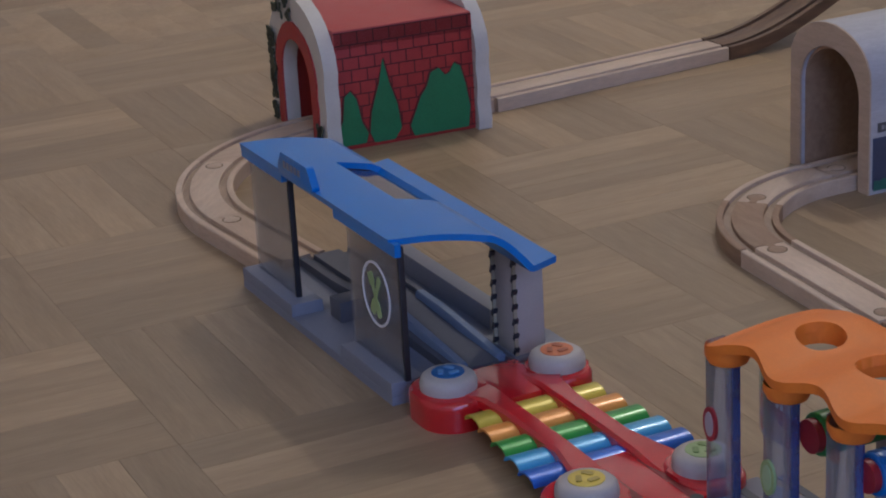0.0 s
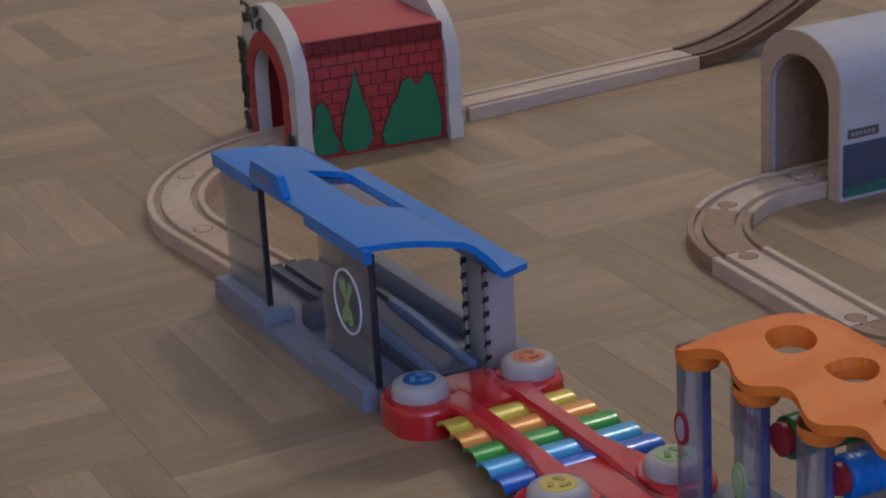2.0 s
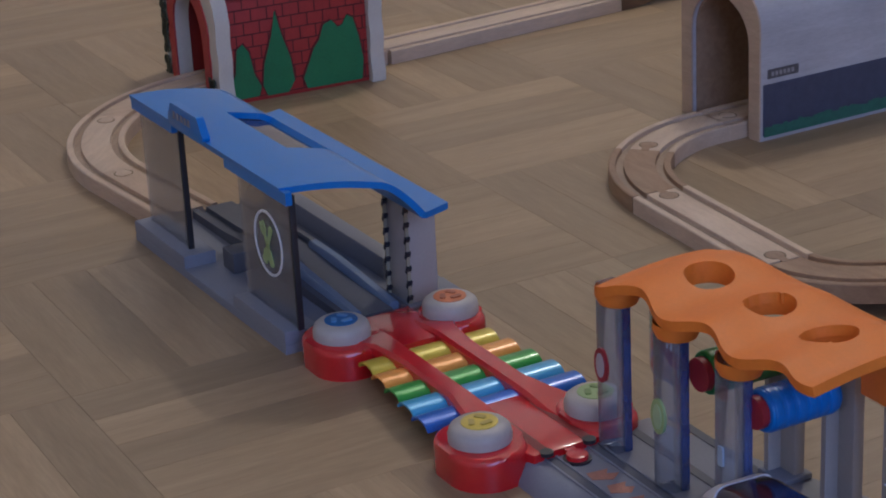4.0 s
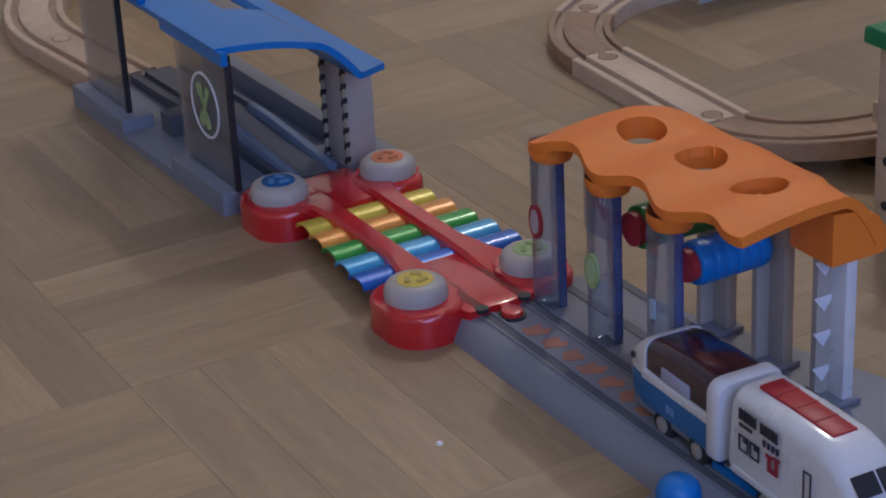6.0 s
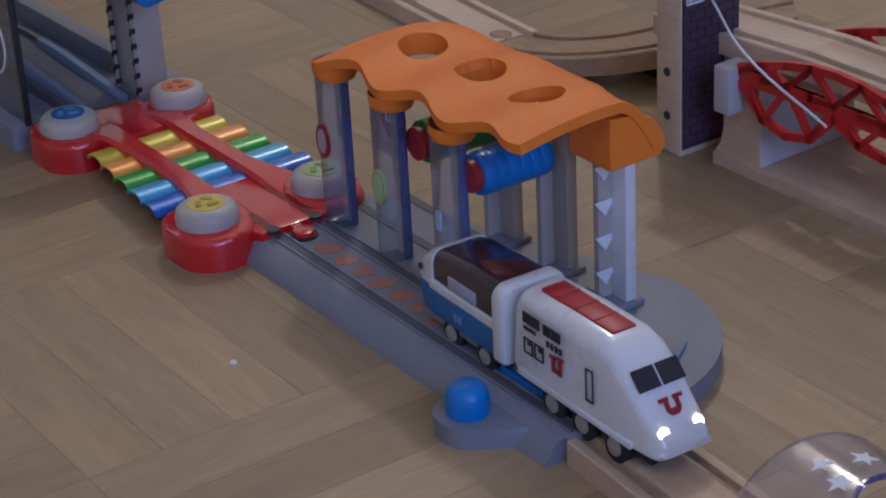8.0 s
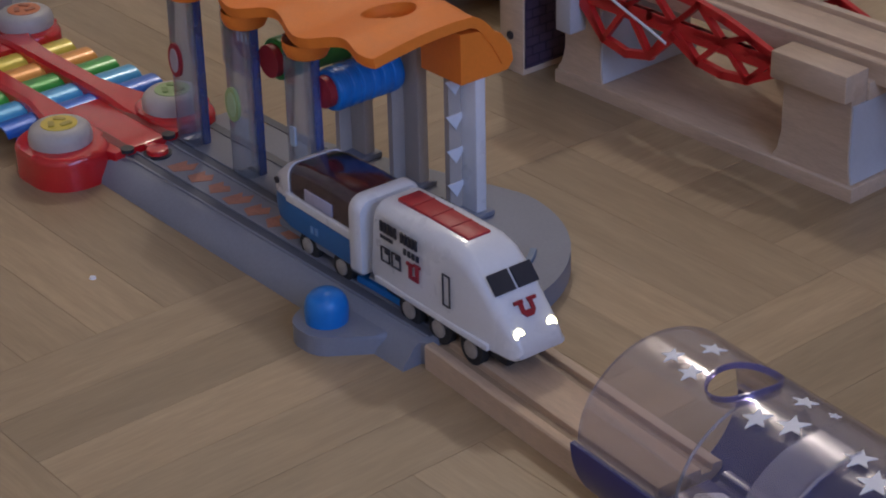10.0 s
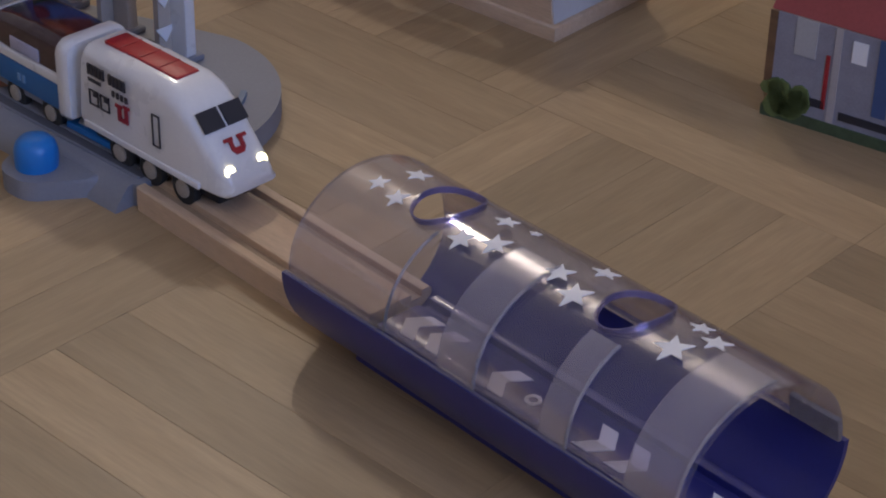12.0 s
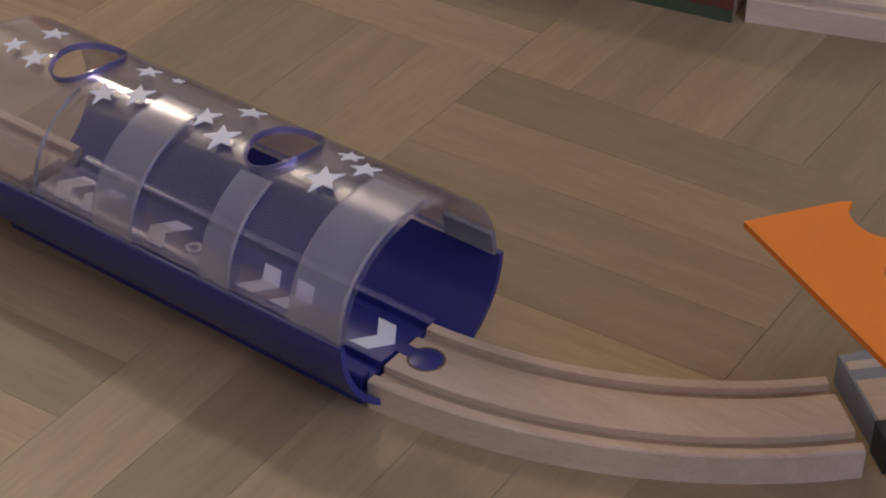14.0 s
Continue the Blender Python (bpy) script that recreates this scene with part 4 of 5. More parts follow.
part("coupling", box(-0.007, 0.002, -0.003, 0.003, 0.006, 0.010, 0.0005), BLACK, LO)

for o in LO.children:
    if not o.name.startswith("wheel"):
        o.data.transform(Matrix.Diagonal((1.055, 1.0, 1.09, 1)))

WA = thing("toy_wagon", TRAIN @ pose(-0.0805, 0, 0, 0, 0, 0), "blue and white toy rail wagon with smoked windows", "toy wagon")
secs = [rsec(x * 1.12, w, z0, z1, 0.0015, min(0.005, (z1 - z0) * 0.4)) for x, w, z0, z1 in ((-0.002, 0.0115, 0.0125, 0.0215), (0.004, 0.0145, 0.0095, 0.0230), (0.014, 0.0160, 0.0085, 0.0225), (0.0605, 0.0162, 0.0085, 0.0225))]
part("blue_body", loft(secs), PRINT_BLUE, WA)
part("grey_frame", box(0.003, 0.070, -0.0145, 0.0145, 0.0050, 0.0088, 0.001), GREY, WA)
secs = [rsec(x * 1.12, w, z0, z1, 0.001, min(0.0055, (z1 - z0) * 0.45)) for x, w, z0, z1 in ((-0.0035, 0.0105, 0.0205, 0.0265), (0.002, 0.0140, 0.0215, 0.0320), (0.009, 0.0155, 0.0222, 0.0380), (0.014, 0.0160, 0.0223, 0.0400))]
part("white_nose", loft(secs), WHITE, WA)
part("white_waist", loft([rsec(x * 1.12, 0.0164, 0.0215, 0.0262, 0.0005, 0.001) for x in (0.012, 0.0605)]), WHITE, WA)
part("smoked_canopy", loft([rsec(x * 1.12, w, 0.0262, z1, 0.0008, 0.006) for x, w, z1 in ((0.0135, 0.0152, 0.0395), (0.022, 0.0156, 0.0415), (0.040, 0.0156, 0.0425), (0.0605, 0.0156, 0.0425))]), SMOKE, WA)
for y in (-0.0157, 0.0157):
    part("seat", box(0.029, 0.051, y - 0.0006, y + 0.0006, 0.0270, 0.0330, 0.0004), mat("pale_seat", (0.45, 0.45, 0.6), 0.5), WA)
    part("round_vent", cyl(0.0016, 0, 0.0010, 14, m=Matrix.Translation((0.0045, y * 0.925, 0.0285)) @ Matrix.Rotation(radians(90 if y < 0 else -90), 4, "X")), PRINT_BLACK, WA)
    bars_text(WA, "side_mark", 0.033, 0.040, y * 1.035, 0.0130, 0.0165, mat("pale_blue_print", (0.2, 0.35, 0.6), 0.4), 2)
part("white_end", loft([rsec(x * 1.12, w, 0.0085, z1, 0.0015, 0.0065) for x, w, z1 in ((0.0590, 0.0172, 0.0430), (0.0603, 0.0178, 0.0440), (0.0650, 0.0178, 0.0440), (0.0668, 0.0170, 0.0430))]), WHITE, WA)
for sy in (-1, 1):
    for x in (0.0280, 0.0555):
        wheel(WA, x, sy * 0.0125, 0.0045, 0.0072)

for o in WA.children:
    if not o.name.startswith("wheel"):
        o.data.transform(Matrix.Diagonal((1.0, 1.0, 1.06, 1)))

# ---- brick tunnel ----
BT = thing("brick_tunnel", pose(-0.990, 0.171, 0, 0, 0, -3), "red painted wooden brick tunnel with green trees and white arches", "toy tunnel")
BRICK_RED = mat("brick_red_paint", (0.40, 0.035, 0.03), 0.55, vary=0.15, scale=90)
ROOF_RED = mat("red_roof_paint", (0.48, 0.075, 0.065), 0.5, vary=0.08, scale=50)
MORTAR = mat("dark_brick_line", (0.13, 0.018, 0.018), 0.6)
W2, LH, HB = 0.054, 0.060, 0.098
for x0, x1 in ((-W2 - 0.012, -W2), (W2 - 0.012, W2)):
    part("side_wall", box(x0, x1, -LH, LH, 0, HB, 0.001), BRICK_RED, BT)
part("roof", prism([(-W2 - 0.012, -LH), (W2, -LH), (W2, LH), (-W2 - 0.012, LH)], HB - 0.014, HB + 0.002, 0.002), ROOF_RED, BT)
grid = None
rows_n = 9
for r in range(rows_n + 1):
    z = 0.004 + r * 0.0104
    grid = box(W2 - 0.0002, W2 + 0.0003, -LH, LH, z - 0.0005, z + 0.0005, bm=grid)
    if r < rows_n:
        for k in range(9):
            y = -LH + 0.0068 + 0.0137 * k + (0.0068 if r % 2 else 0)
            if y < LH:
                grid = box(W2 - 0.0002, W2 + 0.0003, y - 0.0005, y + 0.0005, z, z + 0.0104, bm=grid)
part("brick_joints", grid, MORTAR, BT)


def tree_shape(pts):
    return prism(pts, 0, 0.0010, m=Matrix.Translation((W2, 0, 0)) @ Matrix(((0, 0, 1, 0), (1, 0, 0, 0), (0, 1, 0, 0), (0, 0, 0, 1))))


TREES = ([(-0.058, 0.004), (-0.038, 0.004), (-0.036, 0.012), (-0.040, 0.022), (-0.043, 0.042), (-0.047, 0.049), (-0.051, 0.045), (-0.053, 0.025), (-0.059, 0.012)],
         [(-0.026, 0.003), (-0.012, 0.003), (-0.007, 0.012), (-0.009, 0.032), (-0.014, 0.052), (-0.0175, 0.072), (-0.021, 0.052), (-0.027, 0.030), (-0.029, 0.012)],
         [(0.008, 0.003), (0.054, 0.003), (0.056, 0.020), (0.053, 0.040), (0.049, 0.056), (0.044, 0.059), (0.040, 0.052), (0.036, 0.050), (0.031, 0.057), (0.024, 0.054), (0.020, 0.042), (0.015, 0.036), (0.011, 0.026), (0.005, 0.012)])
for pts in TREES:
    mid_ = sum(p[0] for p in pts) / len(pts)
    pts = [(mid_ + (x - mid_) * (1.25 if len(pts) < 12 else 1.05) - 0.002, z) for x, z in pts]
    big = [(x + 0.0012 * (1 if x > sum(p[0] for p in pts) / len(pts) else -1), z + 0.001) for x, z in pts]
    T_ = part("painted_tree", tree_shape(pts), TREE_GREEN, BT)
    o = prism(big, 0, 0.0007, m=Matrix.Translation((W2, 0, 0)) @ Matrix(((0, 0, 1, 0), (1, 0, 0, 0), (0, 1, 0, 0), (0, 0, 0, 1))))
    part("dark_outline", o, MORTAR, T_)
CREAM = mat("cream_paint", (0.66, 0.62, 0.54), 0.5, vary=0.06)


def arch_face(y0, y1, name, material, outer, inner):
    """An upright slab with an arched opening, its outer edge wavy."""
    b = bmesh.new()
    lay = []
    for y in (y0, y1):
        lay.append(([b.verts.new((x, y, z)) for x, z in outer], [b.verts.new((x, y, z)) for x, z in inner]))
    n = len(outer)
    for i in range(n - 1):
        for o, k in lay:
            b.faces.new((o[i], o[i + 1], k[i + 1], k[i]))
        b.faces.new((lay[0][0][i], lay[0][0][i + 1], lay[1][0][i + 1], lay[1][0][i]))
        b.faces.new((lay[0][1][i], lay[0][1][i + 1], lay[1][1][i + 1], lay[1][1][i]))
    for i in (0, n - 1):
        b.faces.new((lay[0][0][i], lay[0][1][i], lay[1][1][i], lay[1][0][i]))
    for v in b.verts:
        v.co.x -= 0.007
    return part(name, b, material, BT)


def arch_pts(w, h, spring, wob, n=28):
    out = []
    for i in range(n + 1):
        t = i / n
        if t < 0.28:
            x, z = w, spring * t / 0.28
        elif t > 0.72:
            x, z = -w, spring * (1 - t) / 0.28
        else:
            a = math.pi * (t - 0.28) / 0.44
            x, z = w * math.cos(a), spring + (h - spring) * math.sin(a)
        out.append((x + wob * math.sin(i * 1.7) * (1 if x > 0 else -1), z + wob * math.cos(i * 1.3) * (1 if 0 < i < n else 0)))
    out[0] = (out[0][0], 0.0)
    out[-1] = (out[-1][0], 0.0)
    return out


for ya, yb in ((-LH - 0.012, -LH), (LH, LH + 0.012)):
    arch_face(ya, yb, "arch_slab", CREAM, arch_pts(W2 + 0.013, HB + 0.020, 0.066, 0.0013), arch_pts(0.036, 0.082, 0.048, 0))
arch_face(-LH - 0.0135, -LH - 0.012, "brick_arch", BRICK_RED, arch_pts(0.050, 0.096, 0.054, 0.001), arch_pts(0.036, 0.082, 0.048, 0))
ivy = None
rng = random.Random(3)
for k in range(150):
    s = rng.random()
    x, z = (-0.064 + rng.uniform(-0.008, 0.006), 0.100 * s) if s < 0.8 else (rng.uniform(-0.06, -0.01), 0.106 + rng.uniform(-0.008, 0.008))
    if k % 5 == 0:
        x, z = 0.047 + rng.uniform(-0.006, 0.006), rng.uniform(0.0, 0.022)
    ivy = prism(ring(0, 0, rng.uniform(0.002, 0.0042), rng.uniform(0.0015, 0.003), 6), 0, 0.0012, bm=ivy, m=Matrix.Translation((x, -LH - 0.0135, z)) @ Matrix.Rotation(radians(90), 4, "X") @ Matrix.Rotation(rng.uniform(0, 6), 4, "Z"))
part("painted_ivy", ivy, mat("dark_ivy_paint", (0.055, 0.065, 0.035), 0.6, vary=0.3, scale=200), BT)

# ---- grey wooden tunnel ----
GT = thing("grey_tunnel", pose(-0.661, 0.388, 0, 0, 0, 1), "pale grey wooden tunnel with a printed blue side", "toy tunnel")
ow, iw = 0.048, 0.0355
sec_o = [(ow, 0.0), (ow, 0.086)] + [(ow * math.cos(radians(a)), 0.086 + 0.034 * math.sin(radians(a))) for a in range(12, 169, 12)] + [(-ow, 0.086), (-ow, 0.0)]
sec_i = [(-iw, 0.0), (-iw, 0.070)] + [(iw * math.cos(radians(a)), 0.070 + 0.032 * math.sin(radians(a))) for a in range(168, 11, -12)] + [(iw, 0.070), (iw, 0.0)]
tb = bmesh.new()
lay = [([tb.verts.new((x, y, z)) for x, z in sec_o], [tb.verts.new((x, y, z)) for x, z in sec_i[::-1]]) for y in (0.0, 0.215)]
for i in range(len(sec_o) - 1):
    for o, k in lay:
        tb.faces.new((o[i], o[i + 1], k[i + 1], k[i]))
    tb.faces.new((lay[0][0][i], lay[0][0][i + 1], lay[1][0][i + 1], lay[1][0][i]))
    tb.faces.new((lay[0][1][i], lay[0][1][i + 1], lay[1][1][i + 1], lay[1][1][i]))
GREY_PAINT = wood("pale_grey_wood", (0.54, 0.53, 0.54), (0.47, 0.46, 0.47), 0.55, 40, (1, 0.15, 1))
part("wooden_shell", tb, GREY_PAINT, GT)
front = bmesh.new()
rings = [([front.verts.new((x * 0.998, y, z * 0.998)) for x, z in sec_o], [front.verts.new((x, y, z)) for x, z in sec_i[::-1]]) for y in (-0.0015, 0.0004)]
for i in range(len(sec_o) - 1):
    for o, k in rings:
        front.faces.new((o[i], o[i + 1], k[i + 1], k[i]))
    for q in (0, 1):
        front.faces.new((rings[0][q][i], rings[0][q][i + 1], rings[1][q][i + 1], rings[1][q][i]))
part("front_face", front, BEECH, GT, "bare beech front face of the tunnel")
# Thin brown wood lining, its dark tone also standing in for the interior shade.
lining = bmesh.new()
rims = [[[lining.verts.new((x * q, y, z * q)) for x, z in sec_i] for q in (0.999, 0.975)] for y in (0.003, 0.212)]
for i in range(len(sec_i) - 1):
    for q in (0, 1):
        lining.faces.new((rims[0][q][i], rims[0][q][i + 1], rims[1][q][i + 1], rims[1][q][i]))
    for e in rims:
        lining.faces.new((e[0][i], e[0][i + 1], e[1][i + 1], e[1][i]))
part("inner_lining", lining, BEECH_DARK, GT, "brown wood inside the tunnel, with its shade painted darker")
SIDE = part("printed_side", box(ow - 0.0002, ow + 0.0006, 0.002, 0.213, 0.004, 0.043), mat("dark_blue_print", (0.07, 0.08, 0.13), 0.5, vary=0.2, scale=120), GT)
hedge = None
for k in range(60):
    hedge = box(ow + 0.0002, ow + 0.0010, 0.003 + 0.0035 * k, 0.0066 + 0.0035 * k, 0.003, 0.010 + 0.003 * rng.random(), bm=hedge)
part("printed_hedge", hedge, mat("hedge_print", (0.05, 0.17, 0.12), 0.5, vary=0.25, scale=200), SIDE)
part("name_plate", box(ow - 0.0002, ow + 0.0007, 0.006, 0.034, 0.047, 0.054), mat("plate_print", (0.12, 0.11, 0.11), 0.5), GT)
bars_text(GT, "plate_lettering", 0.009, 0.031, ow + 0.0009, 0.0490, 0.0520, mat("plate_bars", (0.35, 0.33, 0.32), 0.5), 6, axis="y")
TR = thing("toy_tree", pose(-0.78, 0.60, 0), "green toy tree behind the grey tunnel", "toy tree")
part("trunk", cyl(0.008, 0, 0.03, 12), BEECH_DARK, TR)
b = None
for k in range(26):
    a, r = rng.uniform(0, 6.28), rng.uniform(0.0, 0.024)
    q = bmesh.new()
    bmesh.ops.create_icosphere(q, subdivisions=1, radius=rng.uniform(0.010, 0.017), matrix=Matrix.Translation((r * math.cos(a), r * math.sin(a), rng.uniform(0.035, 0.085))))
    b = merge(b, q)
part("crown", b, TREE_GREEN, TR)

# ---- drawbridge and signal tower ----
PAINTED = mat("pale_blue_grey_paint", (0.50, 0.50, 0.52), 0.5, vary=0.05)
DB = thing("drawbridge", pose(-0.19, 0.231, 0, 0, 0, 1.5), "wooden drawbridge with red lattice sides on a beech base", "toy drawbridge")
part("base_board", prism([(0, 0), (0.212, 0), (0.212, 0.082), (0, 0.082)], 0, 0.008, 0.0008), BEECH, DB)


def pylon(x0, x1, material, name):
    secs = [[(x0 - g, 0.004 - g * 0.5, z), (x1 + g, 0.004 - g * 0.5, z), (x1 + g, 0.078 + g * 0.5, z), (x0 - g, 0.078 + g * 0.5, z)] for z, g in ((0.008, 0.004), (0.013, 0.0015), (0.022, 0.0), (0.058, 0.0))]
    body = part(name, loft(secs), material, DB)
    face = [[(x1 + g + d, 0.005 - g * 0.5, z), (x1 + g + d, 0.077 + g * 0.5, z)] for z, g, d in ((0.0085, 0.0038, 0), (0.013, 0.0015, 0), (0.022, 0.0, 0), (0.0495, 0.0, 0))]
    quads = [[(a[0] - 0.0004, a[1], a[2]), (a[0] + 0.0008, a[1], a[2]), (b[0] + 0.0008, b[1], b[2]), (b[0] - 0.0004, b[1], b[2])] for a, b in face]
    part("painted_end", loft(quads), PAINTED, body)
    return body


pylon(0.004, 0.031, BEECH, "pylon")
pylon(0.162, 0.205, BEECH, "pylon")
part("landing_block", box(0.150, 0.2070, 0.0148, 0.076, 0.050, 0.060, 0.001), BEECH, DB)
part("end_block", box(0.158, 0.2062, -0.003, 0.0145, 0.053, 0.068, 0.001), BEECH, DB)
part("hinge_block", box(0.008, 0.020, -0.008, 0.010, 0.036, 0.063, 0.0012), PAINTED, DB)
part("deck_track", sweep(TRACK, [(0.150, 0.041, 0.058, 0), (0.29, 0.041, 0.058, 0)]), BEECH, DB)
part("deck_track", sweep(TRACK, [(-0.07, 0.041, 0.052, 0), (0.040, 0.041, 0.058, 0)]), BEECH_PALE, DB)
part("deck_track", sweep(TRACK, [(0.040, 0.041, 0.058, 0), (0.150, 0.041, 0.058, 0)]), BEECH, DB)
RED_LAT = mat("red_lattice_plastic", (0.55, 0.012, 0.015), 0.35, coat=0.3)
for y in (0.0005, 0.0720):
    lat = None
    top, bot = [], []
    for i in range(9):
        s = i / 8
        top.append((0.021 + 0.137 * s, 0.063 + 0.015 * math.sin(math.pi * s)))
        bot.append((0.021 + 0.137 * s, 0.054 - (0.020 if i < 4 else 0.011) * abs(math.sin(2 * math.pi * s)) ** 0.6))
    def stick(p, q, w, bm):
        dx, dz = q[0] - p[0], q[1] - p[1]
        ln = math.hypot(dx, dz)
        return merge(bm, box(-w * 0.4, ln + w * 0.4, -0.0018, 0.0018, -w / 2, w / 2), Matrix.Translation((p[0], y, p[1])) @ Matrix.Rotation(-math.atan2(dz, dx), 4, "Y"))
    for i in range(8):
        lat = stick(top[i], top[i + 1], 0.0045, lat)
        lat = stick(bot[i], bot[i + 1], 0.0045, lat)
        lat = stick((top[i][0], 0.061), (top[i + 1][0], 0.061), 0.005, lat)
        lat = stick((top[i][0], 0.061), top[i + 1] if i % 2 == 0 else (top[i + 1][0], 0.061), 0.003, lat)
        lat = stick(top[i] if i % 2 else (top[i][0], 0.061), (top[i + 1][0], 0.061) if i % 2 else top[i + 1], 0.003, lat)
        if i % 2 == 0:
            lat = stick((top[i][0], 0.061), bot[i + 1], 0.003, lat)
        else:
            lat = stick(bot[i], (top[i + 1][0], 0.061), 0.003, lat)
    lat = box(0.021, 0.158, y - 0.0012, y + 0.0012, 0.0545, 0.0635, bm=lat)
    part("lattice_side", lat, RED_LAT, DB)
crv = bpy.data.curves.new("string", "CURVE")
crv.dimensions, crv.bevel_depth, crv.bevel_resolution = "3D", 0.0008, 2
sp = crv.splines.new("BEZIER")
sp.bezier_points.add(2)
for bp_, co in zip(sp.bezier_points, ((-0.2068, 0.2440, 0.0880), (-0.163, 0.2285, 0.0730), (-0.100, 0.2268, 0.0520))):
    bp_.co, bp_.handle_left_type, bp_.handle_right_type = co, "AUTO", "AUTO"
STR = new("string", crv)
crv.materials.append(PRINT_WHITE)
tagged(STR, "white string from the tower to the bridge leaf", "string")
CR = thing("crank_post", pose(-0.105, 0.330, 0), "black and red crank post behind the bridge", "toy crank")
part("post_foot", cyl(0.012, 0, 0.058, 16), BEECH_DARK, CR)
part("black_sleeve", cyl(0.008, 0.058, 0.090, 20, bevel=0.001), BLACK, CR)
part("red_rod", cyl(0.0055, 0.090, 0.135, 16, bevel=0.001), RED_LAT, CR)
TO = thing("signal_tower", pose(-0.2175, 0.2435, 0, 0, 0, 0), "tall beech tower with printed dark bricks and a green roof", "toy tower")
part("tower_body", box(-0.010, 0.010, -0.021, 0.021, 0, 0.1135, 0.0006), BEECH_PALE, TO)
PNL = part("brick_panel", box(0.0098, 0.0106, -0.0200, 0.0208, 0.004, 0.1130), mat("dark_brick_print", (0.075, 0.045, 0.075), 0.55, vary=0.2, scale=200), TO)
jn = None
for r in range(19):
    z = 0.006 + 0.0056 * r
    jn = box(0.0105, 0.0109, -0.0198, 0.0206, z - 0.0003, z + 0.0003, bm=jn)
    for k in range(4):
        y = -0.0195 + 0.0102 * k + (0.005 if r % 2 else 0)
        jn = box(0.0105, 0.0109, y - 0.0003, y + 0.0003, z, z + 0.0057, bm=jn)
part("brick_joints", jn, mat("brick_joint_print", (0.04, 0.025, 0.045), 0.6), PNL)
for y in (-0.0115, 0.0110):
    w = part("white_window", box(0.0104, 0.0112, y - 0.0062, y + 0.0062, 0.0885, 0.1080), PRINT_WHITE, PNL)
    gl = None
    for k in range(4):
        gl = box(0.0111, 0.0114, y - 0.0056, y + 0.0056, 0.0900 + 0.0046 * k, 0.0905 + 0.0046 * k, bm=gl)
    for k in range(4):
        gl = box(0.0111, 0.0114, y - 0.0056 + 0.0035 * k, y - 0.0052 + 0.0035 * k, 0.0895, 0.1070, bm=gl)
    part("window_bars", gl, GREY, w)
part("green_roof", prism([(-0.016, -0.027), (0.017, -0.027), (0.017, 0.027), (-0.016, 0.027)], 0.1135, 0.1235, 0.003), mat("green_roof_paint", (0.02, 0.22, 0.07), 0.45), TO)
for z in (0.022, 0.048):
    part("peg_hole", cyl(0.0026, 0, 0.0006, 14, m=Matrix.Translation((-0.001, -0.0210, z)) @ Matrix.Rotation(radians(90), 4, "X")), PRINT_BLACK, TO)
part("red_wheel", cyl(0.016, 0, 0.004, 28, bevel=0.001, m=Matrix.Translation((-0.010, 0.004, 0.080)) @ Matrix.Rotation(radians(-90), 4, "Y")), RED_LAT, TO)
part("white_bracket", box(0.0106, 0.024, 0.010, 0.024, 0.030, 0.064, 0.001), PAINTED, TO)
BL = thing("dark_support", pose(-0.318, 0.300, 0), "dark support block under the rising track", "toy block")
part("block", box(-0.016, 0.016, -0.012, 0.020, 0, 0.012, 0.001), BLACK, BL)

# ---- printed house tunnel ----
HS = thing("printed_house_tunnel", pose(0.142, 0.2495, 0, 0, 0, 8), "wooden tunnel printed with a brick house, shed door and warning sign", "toy tunnel")
part("wooden_body", box(0, 0.170, 0.0, 0.085, 0, 0.055, 0.001), BEECH_DARK, HS)
part("roof_slope", loft([[(x, 0.0, 0.055), (x, 0.085, 0.055), (x, 0.060, 0.090), (x, 0.025, 0.090)] for x in (0.0, 0.170)]), mat("dusty_red_roof", (0.30, 0.06, 0.06), 0.55, vary=0.12), HS)
SIDEH = part("brick_print", box(0.040, 0.170, -0.0008, 0.0002, 0.004, 0.055), mat("orange_brick_print", (0.15, 0.045, 0.028), 0.55, vary=0.25, scale=150), HS)
part("shed_print", box(0.004, 0.072, -0.0012, -0.0004, 0.004, 0.055), mat("grey_shed_print", (0.27, 0.27, 0.33), 0.5, vary=0.15, scale=120), HS)
for x0, x1, z0, z1, c, nm in ((0.000, 0.004, 0.012, 0.055, WALNUT, "door_jamb"), (0.034, 0.0375, 0.006, 0.055, mat("grey_post_print", (0.42, 0.39, 0.40), 0.5), "pale_post"), (0.0305, 0.0325, 0.012, 0.040, PRINT_RED, "red_frame"),
                              (0.056, 0.063, 0.016, 0.055, mat("slate_blue_print", (0.06, 0.10, 0.24), 0.5), "blue_door"), (0.065, 0.067, 0.010, 0.055, mat("tan_frame_print", (0.36, 0.27, 0.20), 0.5), "tan_frame"), (0.0430, 0.0505, 0.040, 0.051, PRINT_WHITE, "small_notice"), (0.068, 0.072, 0.008, 0.055, WALNUT, "brown_post"),
                              (0.040, 0.066, 0.009, 0.013, PRINT_BLACK, "dark_step"), (0.014, 0.025, 0.036, 0.055, mat("dull_window_print", (0.42, 0.42, 0.44), 0.5), "window_print"), (0.022, 0.032, 0.012, 0.016, PRINT_BLACK, "dark_step")):
    part(nm, box(x0, x1, -0.0017, -0.0008, z0, z1), c, HS)
bush = None
for k in range(16):
    bush = prism(ring(0, 0, rng.uniform(0.003, 0.006), n=8), 0, 0.0012, bm=bush, m=Matrix.Translation((0.002 + rng.uniform(0, 0.018), -0.0012, 0.005 + rng.uniform(0, 0.012))) @ Matrix.Rotation(radians(90), 4, "X"))
